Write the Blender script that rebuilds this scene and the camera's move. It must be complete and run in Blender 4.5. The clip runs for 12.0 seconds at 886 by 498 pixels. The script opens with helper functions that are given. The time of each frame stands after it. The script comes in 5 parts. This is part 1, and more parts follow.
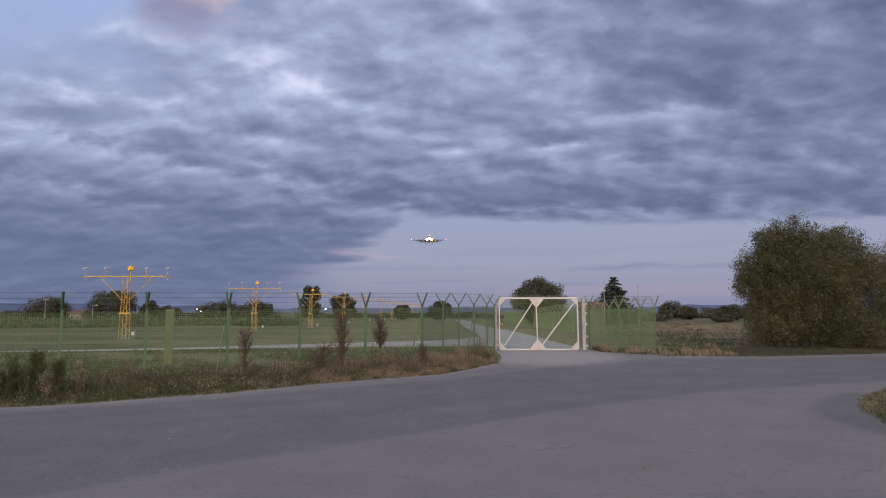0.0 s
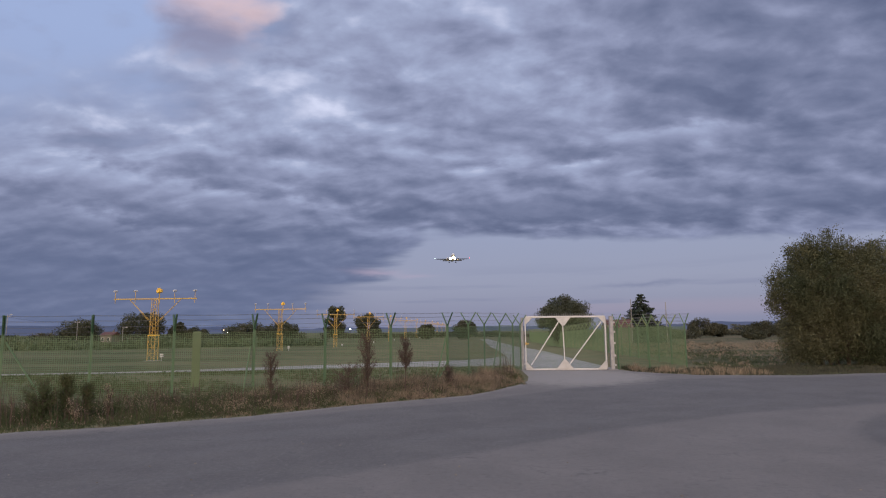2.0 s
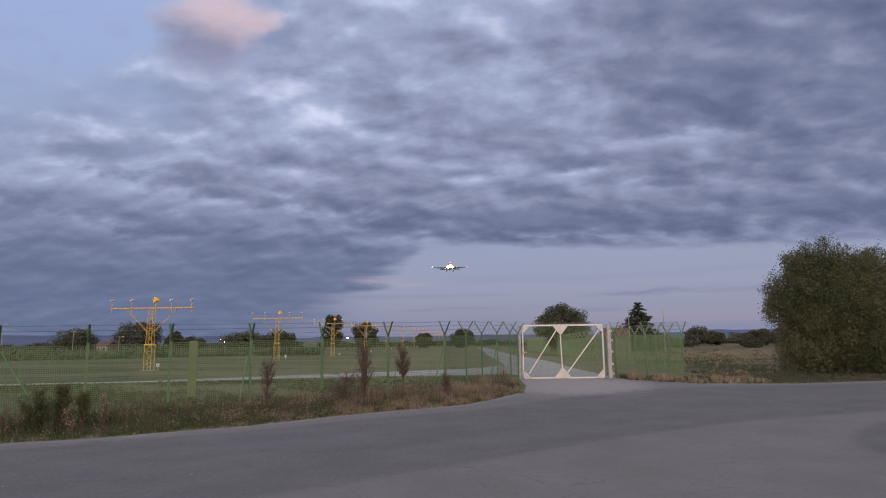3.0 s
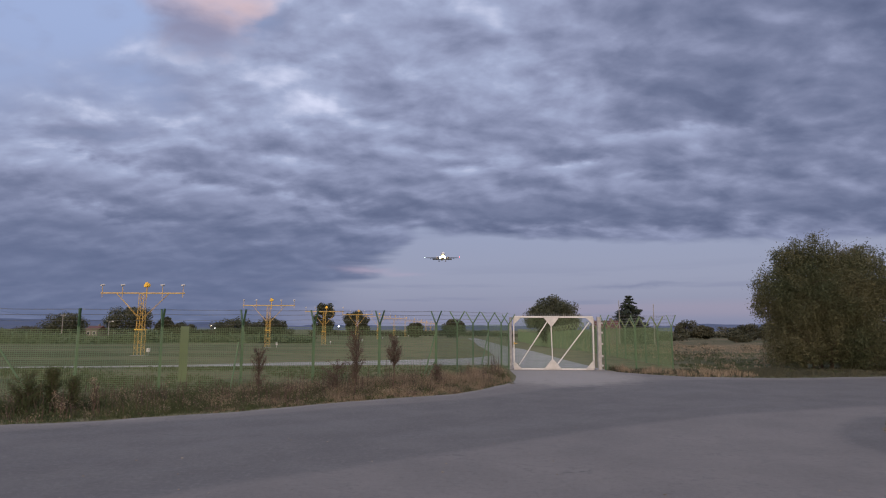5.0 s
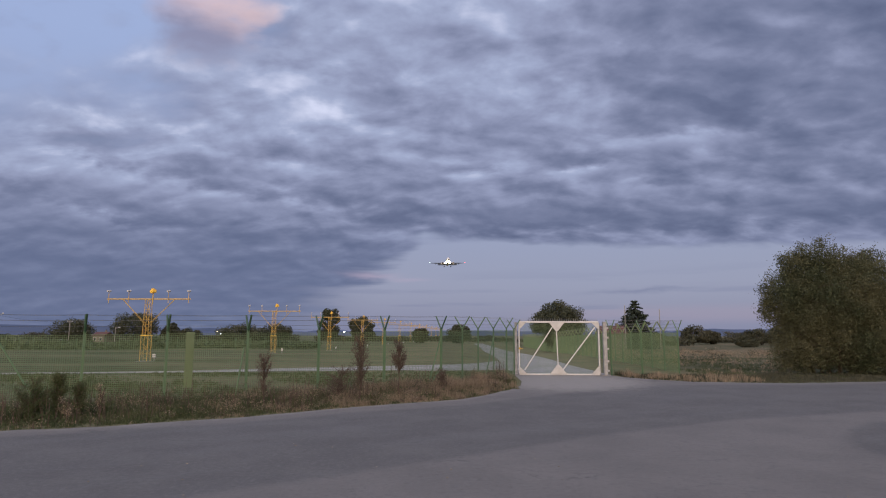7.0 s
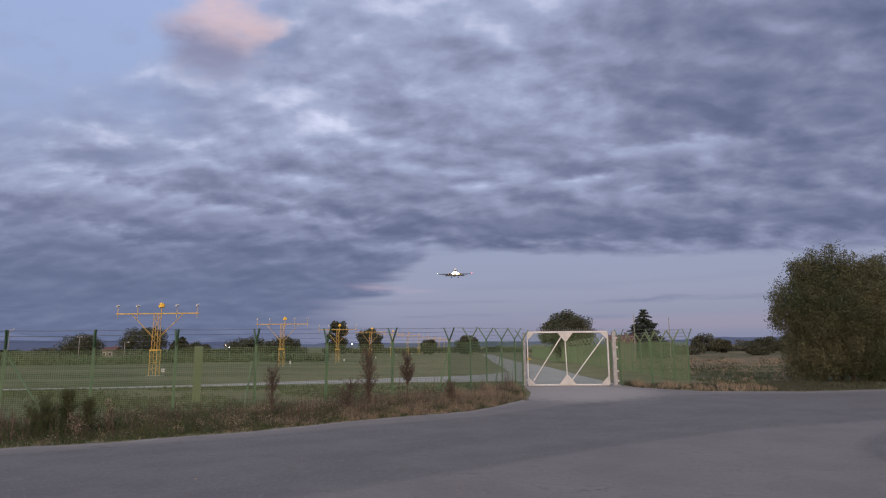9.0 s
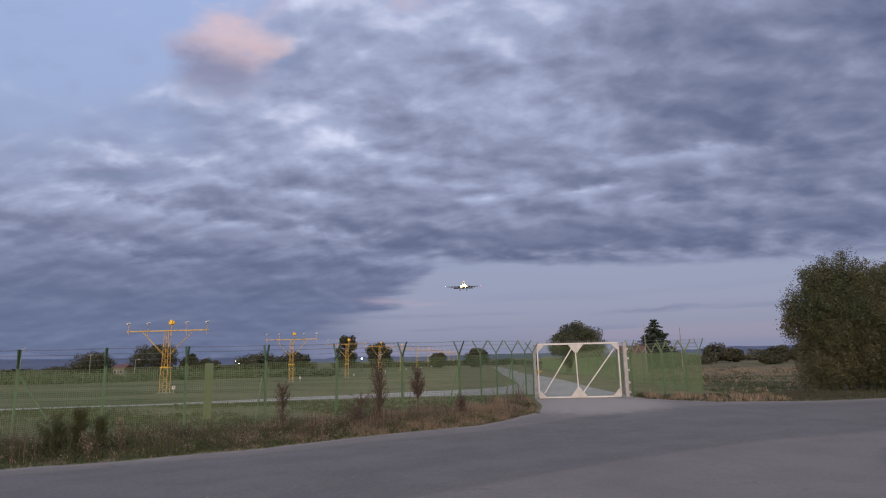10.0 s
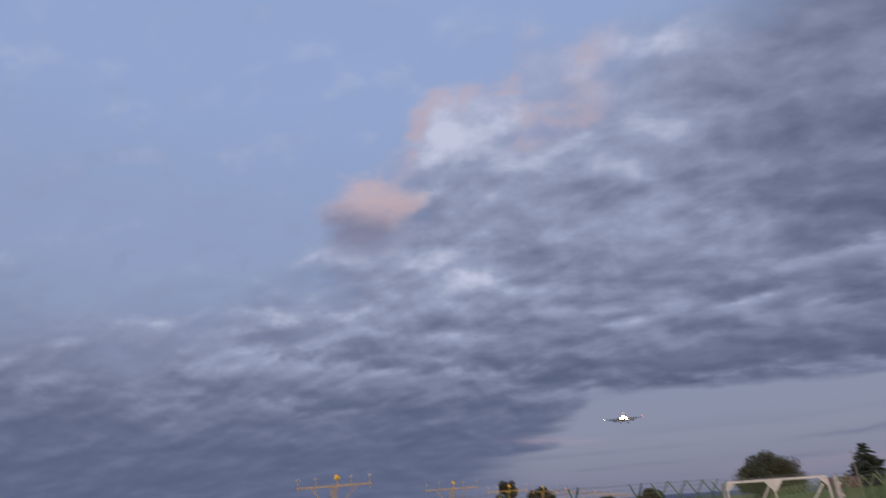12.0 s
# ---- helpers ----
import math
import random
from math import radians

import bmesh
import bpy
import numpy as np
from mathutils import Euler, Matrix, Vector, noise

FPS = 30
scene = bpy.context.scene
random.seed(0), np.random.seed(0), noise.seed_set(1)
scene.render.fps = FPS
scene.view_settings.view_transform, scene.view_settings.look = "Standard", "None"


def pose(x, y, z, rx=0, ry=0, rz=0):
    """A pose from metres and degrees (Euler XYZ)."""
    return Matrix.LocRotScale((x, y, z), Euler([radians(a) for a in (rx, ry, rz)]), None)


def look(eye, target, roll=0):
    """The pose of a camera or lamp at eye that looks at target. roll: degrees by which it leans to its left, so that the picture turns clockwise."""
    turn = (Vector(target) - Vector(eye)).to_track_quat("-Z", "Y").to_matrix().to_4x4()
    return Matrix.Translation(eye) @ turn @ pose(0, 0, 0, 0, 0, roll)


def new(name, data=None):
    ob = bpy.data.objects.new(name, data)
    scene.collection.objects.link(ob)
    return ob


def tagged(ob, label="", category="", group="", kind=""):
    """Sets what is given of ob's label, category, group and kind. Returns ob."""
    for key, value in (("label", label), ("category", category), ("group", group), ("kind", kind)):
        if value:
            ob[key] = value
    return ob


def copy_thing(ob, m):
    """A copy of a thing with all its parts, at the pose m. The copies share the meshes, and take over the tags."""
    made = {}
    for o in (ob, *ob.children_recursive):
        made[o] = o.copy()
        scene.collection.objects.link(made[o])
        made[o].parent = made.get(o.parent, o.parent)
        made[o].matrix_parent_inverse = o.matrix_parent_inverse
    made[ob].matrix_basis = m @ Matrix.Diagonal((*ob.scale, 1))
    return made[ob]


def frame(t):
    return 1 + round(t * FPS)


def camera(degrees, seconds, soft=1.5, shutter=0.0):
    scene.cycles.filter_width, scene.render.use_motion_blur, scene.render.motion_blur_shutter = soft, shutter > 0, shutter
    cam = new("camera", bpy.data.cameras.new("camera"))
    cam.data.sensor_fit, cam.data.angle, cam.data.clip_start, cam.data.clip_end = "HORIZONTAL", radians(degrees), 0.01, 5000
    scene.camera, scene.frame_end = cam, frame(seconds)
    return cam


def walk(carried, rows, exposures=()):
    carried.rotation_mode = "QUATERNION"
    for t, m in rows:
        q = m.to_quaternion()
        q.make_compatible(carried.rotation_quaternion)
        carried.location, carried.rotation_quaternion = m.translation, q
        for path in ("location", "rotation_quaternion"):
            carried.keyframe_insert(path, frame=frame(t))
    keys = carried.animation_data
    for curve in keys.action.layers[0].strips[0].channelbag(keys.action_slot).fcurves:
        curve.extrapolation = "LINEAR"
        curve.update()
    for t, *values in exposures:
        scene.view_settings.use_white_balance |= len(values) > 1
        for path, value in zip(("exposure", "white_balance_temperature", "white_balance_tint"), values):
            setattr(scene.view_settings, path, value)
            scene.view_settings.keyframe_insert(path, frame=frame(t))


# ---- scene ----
# camera: held by a person, nearly on one spot
cam = camera(71.97, 12.0, soft=1.15, shutter=0.4)
PATH = [
    (0, 0.001, -0.001, 2.199, 5.87, 0.09, -0.00),
    (0.5, -0.011, -0.013, 2.207, 5.85, 0.19, 0.71),
    (1, -0.027, 0.128, 2.223, 6.14, 0.46, 1.33),
    (1.5, -0.028, 0.115, 2.227, 6.83, 0.86, 1.92),
    (2, -0.041, 0.141, 2.234, 7.65, 0.56, 2.27),
    (2.5, -0.031, 0.145, 2.245, 8.46, 0.88, 2.21),
    (4.5, -0.035, 0.039, 2.211, 7.95, -0.37, 1.18),
    (5, -0.046, 0.082, 2.224, 7.53, -0.24, 1.22),
    (5.5, -0.036, 0.150, 2.229, 7.53, -0.00, 1.14),
    (6, -0.025, 0.092, 2.218, 7.72, -0.40, 1.06),
    (6.5, -0.018, -0.005, 2.221, 7.86, -0.19, 1.33),
    (7, -0.031, 0.089, 2.215, 8.03, -0.14, 1.72),
    (9, -0.018, 0.101, 2.228, 9.06, 0.48, 2.49),
    (9.5, -0.017, 0.062, 2.232, 9.48, 0.71, 2.87),
    (10, -0.034, 0.093, 2.251, 10.27, 1.24, 3.37),
    (10.5, -0.062, 0.018, 2.257, 11.75, 1.33, 4.73),
    (11, -0.120, 0.014, 2.275, 14.25, 1.32, 8.17),
    (11.5, -0.201, 0.065, 2.323, 17.41, 1.79, 11.28),
    (12, -0.318, -0.048, 2.383, 23.49, 3.40, 17.74),
]
walk(cam, [(t, pose(x, y, z, 90 + p, r, w)) for t, x, y, z, p, r, w in PATH],
     exposures=((0.0, 0.08), (1.0, 0.05), (2.0, 0.0), (10.4, 0.0), (11.0, -0.12), (11.5, -0.20), (12.0, -0.33)))

# ---- world: dusk sky with a broken cloud deck ----
SUN_ROT = radians(200)
world = bpy.data.worlds.new("dusk_sky")
scene.world = world
world.use_nodes = True
W = world.node_tree
W.nodes.clear()


class Net:
    """Short hand for building node trees."""

    def __init__(self, tree):
        self.t = tree

    def n(self, kind):
        return self.t.nodes.new(kind)

    def put(self, socket, v):
        if isinstance(v, bpy.types.NodeSocket):
            self.t.links.new(v, socket)
        elif v is not None:
            socket.default_value = v

    def m(self, op, a, b=None, c=None, clamp=False):
        node = self.n("ShaderNodeMath")
        node.operation, node.use_clamp = op, clamp
        for s, v in zip(node.inputs, (a, b, c)):
            self.put(s, v)
        return node.outputs[0]

    def ss(self, v, lo, hi, a=0.0, b=1.0):
        node = self.n("ShaderNodeMapRange")
        node.interpolation_type = "SMOOTHSTEP"
        for s, x in zip(node.inputs, (v, lo, hi, a, b)):
            self.put(s, x)
        return node.outputs[0]

    def lin(self, v, lo, hi, a=0.0, b=1.0):
        node = self.n("ShaderNodeMapRange")
        for s, x in zip(node.inputs, (v, lo, hi, a, b)):
            self.put(s, x)
        return node.outputs[0]

    def mix(self, f, a, b, blend="MIX"):
        node = self.n("ShaderNodeMix")
        node.data_type, node.blend_type = "RGBA", blend
        self.put(node.inputs[0], f)
        for s, v in ((node.inputs[6], a), (node.inputs[7], b)):
            self.put(s, (*v, 1) if isinstance(v, tuple) and len(v) == 3 else v)
        return node.outputs[2]

    def noise(self, vec, scale, detail=4, rough=0.5, distort=0.0):
        node = self.n("ShaderNodeTexNoise")
        self.put(node.inputs["Vector"], vec)
        node.inputs["Scale"].default_value = scale
        node.inputs["Detail"].default_value = detail
        node.inputs["Roughness"].default_value = rough
        node.inputs["Distortion"].default_value = distort
        return node.outputs[0]

    def xyz(self, x, y, z):
        node = self.n("ShaderNodeCombineXYZ")
        for s, v in zip(node.inputs, (x, y, z)):
            self.put(s, v)
        return node.outputs[0]

    def sep(self, v):
        node = self.n("ShaderNodeSeparateXYZ")
        self.put(node.inputs[0], v)
        return node.outputs


w = Net(W)
ray = w.n("ShaderNodeTexCoord").outputs["Generated"]
dx, dy, dz = w.sep(ray)
DEG = 180 / math.pi
az = w.m("MULTIPLY", w.m("ARCTAN2", dx, dy), DEG)
el = w.m("MULTIPLY", w.m("ARCSINE", dz), DEG)
# the deck seen in perspective: even puffs overhead that flatten towards the far edge
lift = w.m("ADD", w.m("MAXIMUM", dz, 0.0), 0.32)
px, py = w.m("DIVIDE", dx, lift), w.m("DIVIDE", dy, lift)
along_ = w.m("ADD", w.m("MULTIPLY", px, 0.80), w.m("MULTIPLY", py, 0.18))
across = w.m("SUBTRACT", w.m("MULTIPLY", py, 1.05), w.m("MULTIPLY", px, 0.12))
deck = w.xyz(along_, across, 0.0)
big = w.noise(deck, 1.3, 3, 0.5, 0.3)
puff1 = w.noise(deck, 5.6, 7, 0.51, 0.2)
puff1b = w.noise(w.xyz(w.m("ADD", along_, 0.012), w.m("SUBTRACT", across, 0.04), 0.0), 5.6, 7, 0.51, 0.2)
puff2 = w.noise(w.xyz(w.m("ADD", along_, 31.7), across, 4.0), 12.5, 4, 0.5, 0.2)
thin = w.noise(w.xyz(w.m("MULTIPLY", az, 0.055), w.m("MULTIPLY", el, 0.8), 2.0), 1.0, 5, 0.5)
wob = w.m("SUBTRACT", puff1, 0.5)
wob2 = w.m("SUBTRACT", puff2, 0.5)
relief = w.m("SUBTRACT", puff1b, puff1)
# clear sky, deeper blue upwards
sky = w.n("ShaderNodeTexSky")
sky.sky_type, sky.sun_disc, sky.sun_elevation, sky.sun_rotation = "NISHITA", False, radians(3), SUN_ROT
clear = w.mix(w.ss(el, 3, 26), (0.285, 0.312, 0.455), (0.34, 0.43, 0.69))
clear = w.mix(w.ss(el, 25, 38), clear, (0.35, 0.465, 0.77))
clear = w.mix(w.ss(el, 0, 5), (0.225, 0.250, 0.380), clear)
clear = w.mix(0.012, clear, sky.outputs[0])
# thinner and thicker places of the deck: bearing, height, half width, half height, slope, how much lighter
az_w = w.m("ADD", az, w.m("MULTIPLY", wob2, 7.0))
el_w = w.m("ADD", el, w.m("ADD", w.m("MULTIPLY", wob, 4.0), w.m("MULTIPLY", wob2, 2.0)))
PLACES = [(-14.4, 20.1, 3.5, 1.0, -0.1, 0.08), (-13.0, 23.0, 4.0, 1.2, 0.0, 0.12), (-18.3, 15.1, 4.5, 0.8, -0.12, 0.06), (-21.6, 12.1, 6.5, 0.9, -0.15, 0.12),
          (-31.5, 9.2, 4.0, 0.6, -0.08, 0.16), (-33.0, 13.5, 6.0, 1.3, -0.2, 0.2), (1.9, 14.7, 2.4, 0.6, 0.25, 0.17), (11.5, 15.1, 2.4, 0.6, 0.1, 0.24),
          (21.0, 16.9, 6.5, 0.7, -0.03, 0.16), (16.0, 13.3, 4.0, 0.6, 0.0, 0.1), (9.0, 21.0, 7.0, 2.5, 0.0, 0.11), (26.0, 20.0, 11.0, 7.0, 0.0, -0.09),
          (-8.0, 12.5, 6.0, 1.5, -0.1, -0.12), (4.0, 10.2, 10.0, 1.0, 0.0, -0.12), (24.0, 10.0, 12.0, 1.0, 0.0, -0.12)]


def place(a0, e0, sa, se, slope, az_w=az_w, el_w=el_w):
    """A soft oblong spot of the sky."""
    da = w.m("SUBTRACT", az_w, a0)
    de = w.m("DIVIDE", w.m("SUBTRACT", w.m("SUBTRACT", el_w, e0), w.m("MULTIPLY", da, slope)), se)
    da = w.m("DIVIDE", da, sa)
    return w.m("EXPONENT", w.m("MULTIPLY", w.m("ADD", w.m("MULTIPLY", da, da), w.m("MULTIPLY", de, de)), -1.0))


# cloud body: slate undersides, lavender lit parts, pale blue where it thins out
tone = w.m("ADD", w.m("MULTIPLY", w.ss(el, 8, 19), w.lin(az, -14, 30, 0.225, 0.06)), 0.435)
tone = w.m("ADD", tone, w.m("MULTIPLY", w.ss(el, 24, 36), w.ss(az, 26, 4, 0.0, 0.14)))
tone = w.m("SUBTRACT", tone, w.m("MULTIPLY", wob, 0.50))
tone = w.m("SUBTRACT", tone, w.m("MULTIPLY", wob2, 0.30))
tone = w.m("ADD", tone, w.m("MULTIPLY", relief, 0.7))
tone = w.m("ADD", tone, w.m("MULTIPLY", w.m("SUBTRACT", big, 0.5), 0.35))
for a0, e0, sa, se, slope, gain in PLACES:
    tone = w.m("ADD", tone, w.m("MULTIPLY", place(a0, e0, sa, se, slope), gain))
ramp = w.n("ShaderNodeValToRGB")
w.put(ramp.inputs[0], tone)
els = ramp.color_ramp.elements
els[0].position, els[0].color = 0.10, (0.103, 0.126, 0.222, 1)
els[1].position, els[1].color = 0.95, (0.66, 0.70, 0.90, 1)
for pos_, col in ((0.30, (0.144, 0.172, 0.284, 1)), (0.45, (0.199, 0.228, 0.358, 1)), (0.60, (0.282, 0.316, 0.474, 1)), (0.74, (0.372, 0.425, 0.612, 1))):
    e = els.new(pos_)
    e.color = col
cloud = ramp.outputs[0]
# the far underside of the deck lies in its own shade
low = w.m("MULTIPLY", w.ss(el, 13, 4), w.ss(az, 4, -12, 0.1, 0.75))
cloud = w.mix(low, cloud, (0.122, 0.154, 0.268))
# cover of the deck: open below its slanting far rim, and open high up in the north-west
rim = w.m("ADD", w.lin(az, -18, -9, 1.5, 5.0), w.m("ADD", w.lin(az, -9, -3.5, 0.0, 4.1), w.lin(az, -3.5, 36, 0.0, -2.0)))
ragged = w.ss(az, 0, -8)
rim = w.m("ADD", rim, w.m("MULTIPLY", w.m("ADD", wob, wob2), 1.0))
rim = w.m("ADD", rim, w.m("MULTIPLY", ragged, w.m("ADD", w.m("MULTIPLY", wob, 2.5), w.m("MULTIPLY", w.m("SUBTRACT", thin, 0.5), 7.0))))
soft = w.lin(az, -18, 0, 2.2, 0.38)
below = w.m("MULTIPLY", w.ss(w.m("DIVIDE", w.m("SUBTRACT", el, rim), soft), 1.0, -1.0), w.ss(az, -22, -7))
brow = 13.5
for a0, a1, up in ((-60, -42, 2.5), (-42, -29, 5.0), (-29, -24, 6.0), (-24, -15.5, 9.0), (-15.5, 25, 6.0)):
    brow = w.m("ADD", w.lin(az, a0, a1, 0.0, up), brow)
over = w.m("SUBTRACT", el, brow)
over = w.m("ADD", over, w.m("ADD", w.m("MULTIPLY", wob, 22.0), w.m("MULTIPLY", w.m("SUBTRACT", big, 0.5), 8.0)))
opening = w.m("MULTIPLY", w.ss(over, -6.0, 5.0), w.ss(wob2, -0.16, 0.0, 0.8, 1.0))
cover = w.m("SUBTRACT", 1.0, w.m("MAXIMUM", below, w.m("MULTIPLY", opening, 0.97)))
front = w.mix(cover, clear, cloud)
# the deck's ragged upper fringe and one lump still catch the last warm light
fringe = w.m("MULTIPLY", w.m("MULTIPLY", w.ss(over, -4.5, -0.5), w.ss(over, 4.0, 0.5)), w.m("MULTIPLY", w.ss(el, 27, 33), w.ss(az, 8, -2)))
front = w.mix(w.m("MULTIPLY", fringe, w.ss(wob2, 0.1, -0.1, 0.15, 0.75)), front, (0.58, 0.48, 0.58))
gx = w.m("DIVIDE", w.m("ADD", az, 23.0), 5.6)
gy = w.m("DIVIDE", w.m("SUBTRACT", el, 27.0), 3.4)
gr = w.m("ADD", w.m("MULTIPLY", gx, gx), w.m("MULTIPLY", gy, gy))
gr = w.m("ADD", gr, w.m("ADD", w.m("MULTIPLY", wob, 4.5), w.m("MULTIPLY", wob2, 2.0)))
puff = w.mix(w.ss(w.m("ADD", gy, w.m("MULTIPLY", wob, 3.0)), -0.7, 0.6), (0.25, 0.25, 0.38), (0.76, 0.55, 0.56))
front = w.mix(w.m("MULTIPLY", w.ss(gr, 1.5, -0.2), 0.85), front, puff)
el_thin = w.m("ADD", el, w.m("MULTIPLY", wob2, 0.8))
# thin haze streaks low in the gap, two of them still rosy, one slate
front = w.mix(w.m("MULTIPLY", w.ss(thin, 0.52, 0.68), w.ss(el, 7.5, 1, 0.0, 0.5)), front, (0.185, 0.21, 0.34))
front = w.mix(w.m("MULTIPLY", place(-8.6, 5.5, 2.2, 0.28, -0.04, az, el_thin), 0.6), front, (0.46, 0.39, 0.52))
front = w.mix(w.m("MULTIPLY", place(-5.0, 5.1, 1.8, 0.2, 0.0, az, el_thin), 0.35), front, (0.46, 0.39, 0.52))
front = w.mix(w.m("MULTIPLY", place(16.2, 4.0, 4.2, 0.22, 0.04, az, el_thin), 0.5), front, (0.17, 0.195, 0.32))
# a faint rosy bank just over the eastern horizon
rosy = w.m("MULTIPLY", w.m("MULTIPLY", w.ss(el, 0.8, 1.7), w.ss(el, 3.0, 2.0)), w.ss(az, 2, 12))
front = w.mix(w.m("MULTIPLY", rosy, w.ss(thin, 0.5, 0.62, 0.32, 0.0)), front, (0.40, 0.33, 0.42))
# afterglow in the west, behind the camera
back = w.mix(w.ss(el, 0, 45), (2.75, 2.02, 1.52), (1.02, 0.98, 1.10))
col = w.mix(w.ss(dy, -0.15, -0.7), front, back)
col = w.mix(w.m("MULTIPLY", w.ss(el, 44, 75), w.ss(dy, -0.7, -0.15)), col, (0.75, 0.82, 1.1))
bg = w.n("ShaderNodeBackground")
w.put(bg.inputs[0], col)
bg.inputs[1].default_value = 1.0
wout = w.n("ShaderNodeOutputWorld")
W.links.new(bg.outputs[0], wout.inputs[0])
# the last of the sun through the western haze, broad and weak
sun = new("sun", bpy.data.lights.new("sun", "SUN"))
sun.data.energy, sun.data.angle, sun.data.color = 0.5, radians(60), (1.0, 0.88, 0.78)
sun.matrix_basis = look((-20, -60, 45), (0, 0, 0))


# ---- materials ----
def material(name, a, b, scale=3.0, rough=0.8, metal=0.0, bump=0.2, fine_scale=60.0, c=None, random_tone=0.0, dist=0.02, spec=0.5, thin=0.0):
    """Two-scale mottled surface; a and b are the large tones, c a fine speck; thin leaves let light through."""
    mt = bpy.data.materials.new(name)
    mt.use_nodes = True
    k = Net(mt.node_tree)
    bsdf = mt.node_tree.nodes["Principled BSDF"]
    at = k.n("ShaderNodeNewGeometry").outputs["Position"]
    n1 = k.noise(at, scale, 5, 0.6)
    n2 = k.noise(at, fine_scale, 3, 0.6)
    col = k.mix(k.ss(n1, 0.33, 0.67), a, b)
    if c:
        col = k.mix(k.ss(n2, 0.5, 0.72), col, c)
    if random_tone:
        rnd = k.n("ShaderNodeNewGeometry").outputs["Random Per Island"]
        col = k.mix(k.m("MULTIPLY", rnd, random_tone), col, tuple(min(1, x * 1.9) for x in b))
    k.put(bsdf.inputs["Base Color"], col)
    k.put(bsdf.inputs["Roughness"], k.lin(n2, 0.3, 0.7, max(0.05, rough - 0.12), min(1, rough + 0.08)))
    bsdf.inputs["Metallic"].default_value = metal
    bsdf.inputs["Specular IOR Level"].default_value = spec
    if bump:
        bp = k.n("ShaderNodeBump")
        bp.inputs["Strength"].default_value = bump
        bp.inputs["Distance"].default_value = dist
        k.put(bp.inputs["Height"], n2)
        k.put(bsdf.inputs["Normal"], bp.outputs[0])
    if thin:
        through_ = k.n("ShaderNodeBsdfTranslucent")
        k.put(through_.inputs["Color"], col)
        both = k.n("ShaderNodeMixShader")
        both.inputs[0].default_value = thin
        k.put(both.inputs[1], bsdf.outputs[0])
        k.put(both.inputs[2], through_.outputs[0])
        k.put(mt.node_tree.nodes["Material Output"].inputs["Surface"], both.outputs[0])
    return mt


def glow(name, colour, strength):
    mt = bpy.data.materials.new(name)
    mt.use_nodes = True
    bsdf = mt.node_tree.nodes["Principled BSDF"]
    bsdf.inputs["Base Color"].default_value = (*colour, 1)
    bsdf.inputs["Emission Color"].default_value = (*colour, 1)
    bsdf.inputs["Emission Strength"].default_value = strength
    return mt


M_GREEN = material("green_coated_steel", (0.080, 0.150, 0.075), (0.112, 0.185, 0.092), 1.5, 0.5, 0.0, 0.05)
M_GREEN_DARK = material("dark_green_steel", (0.03, 0.075, 0.04), (0.04, 0.09, 0.045), 2.0, 0.5, 0.0, 0.05)
M_ARM = material("weathered_green_arm", (0.15, 0.20, 0.085), (0.19, 0.24, 0.11), 1.5, 0.55, 0.0, 0.05)
M_WIRE = material("green_coated_wire", (0.10, 0.162, 0.076), (0.14, 0.205, 0.096), 0.6, 0.55, 0.0, 0.0)
M_BARB = material("galvanised_barbed_wire", (0.16, 0.17, 0.18), (0.22, 0.23, 0.24), 3.0, 0.5, 0.7, 0.0)
M_WHITE = material("white_painted_steel", (0.60, 0.59, 0.575), (0.68, 0.67, 0.65), 2.5, 0.5, 0.0, 0.05, c=(0.50, 0.46, 0.41))
M_GALV = material("galvanised_steel", (0.27, 0.27, 0.275), (0.37, 0.37, 0.37), 4.0, 0.5, 0.3, 0.05)
M_YELLOW = material("yellow_painted_steel", (0.50, 0.32, 0.07), (0.58, 0.38, 0.09), 2.0, 0.5, 0.0, 0.05)
M_LAMP_Y = material("yellow_lamp_housing", (0.74, 0.44, 0.03), (0.80, 0.49, 0.04), 4.0, 0.4, 0.0, 0.02)
# pale grey fittings, and the gate's white gussets with shade painted in
M_PALE = material("pale_grey_and_shaded_white", (0.46, 0.45, 0.43), (0.55, 0.54, 0.52), 3.0, 0.5, 0.0, 0.05)
M_CONCRETE = material("concrete", (0.22, 0.21, 0.20), (0.30, 0.29, 0.27), 1.2, 0.9, 0.0, 0.4, 40)
M_BARK = material("bark", (0.06, 0.045, 0.03), (0.10, 0.075, 0.055), 4.0, 0.95, 0.0, 0.6, 30)
M_LEAF = material("bush_leaf", (0.058, 0.076, 0.040), (0.118, 0.112, 0.060), 0.32, 0.75, 0.0, 0.0, random_tone=0.18, spec=0.2, thin=0.2)
M_LEAF_FAR = material("far_leaf", (0.028, 0.038, 0.020), (0.050, 0.054, 0.028), 0.3, 0.8, 0.0, 0.0, random_tone=0.4)
M_NEEDLE = material("conifer_needle", (0.018, 0.03, 0.02), (0.03, 0.042, 0.028), 0.4, 0.8, 0.0, 0.0, random_tone=0.4)
M_HEDGE = material("hedge_leaf", (0.028, 0.036, 0.020), (0.056, 0.054, 0.030), 0.15, 0.85, 0.0, 0.0, random_tone=0.4)
M_SCRUB = material("scrub_leaf", (0.040, 0.062, 0.032), (0.066, 0.086, 0.045), 0.2, 0.85, 0.0, 0.0, random_tone=0.3)
M_DRY = material("dry_weeds", (0.096, 0.078, 0.054), (0.262, 0.205, 0.138), 1.3, 0.9, 0.0, 0.0, random_tone=0.55, thin=0.2)
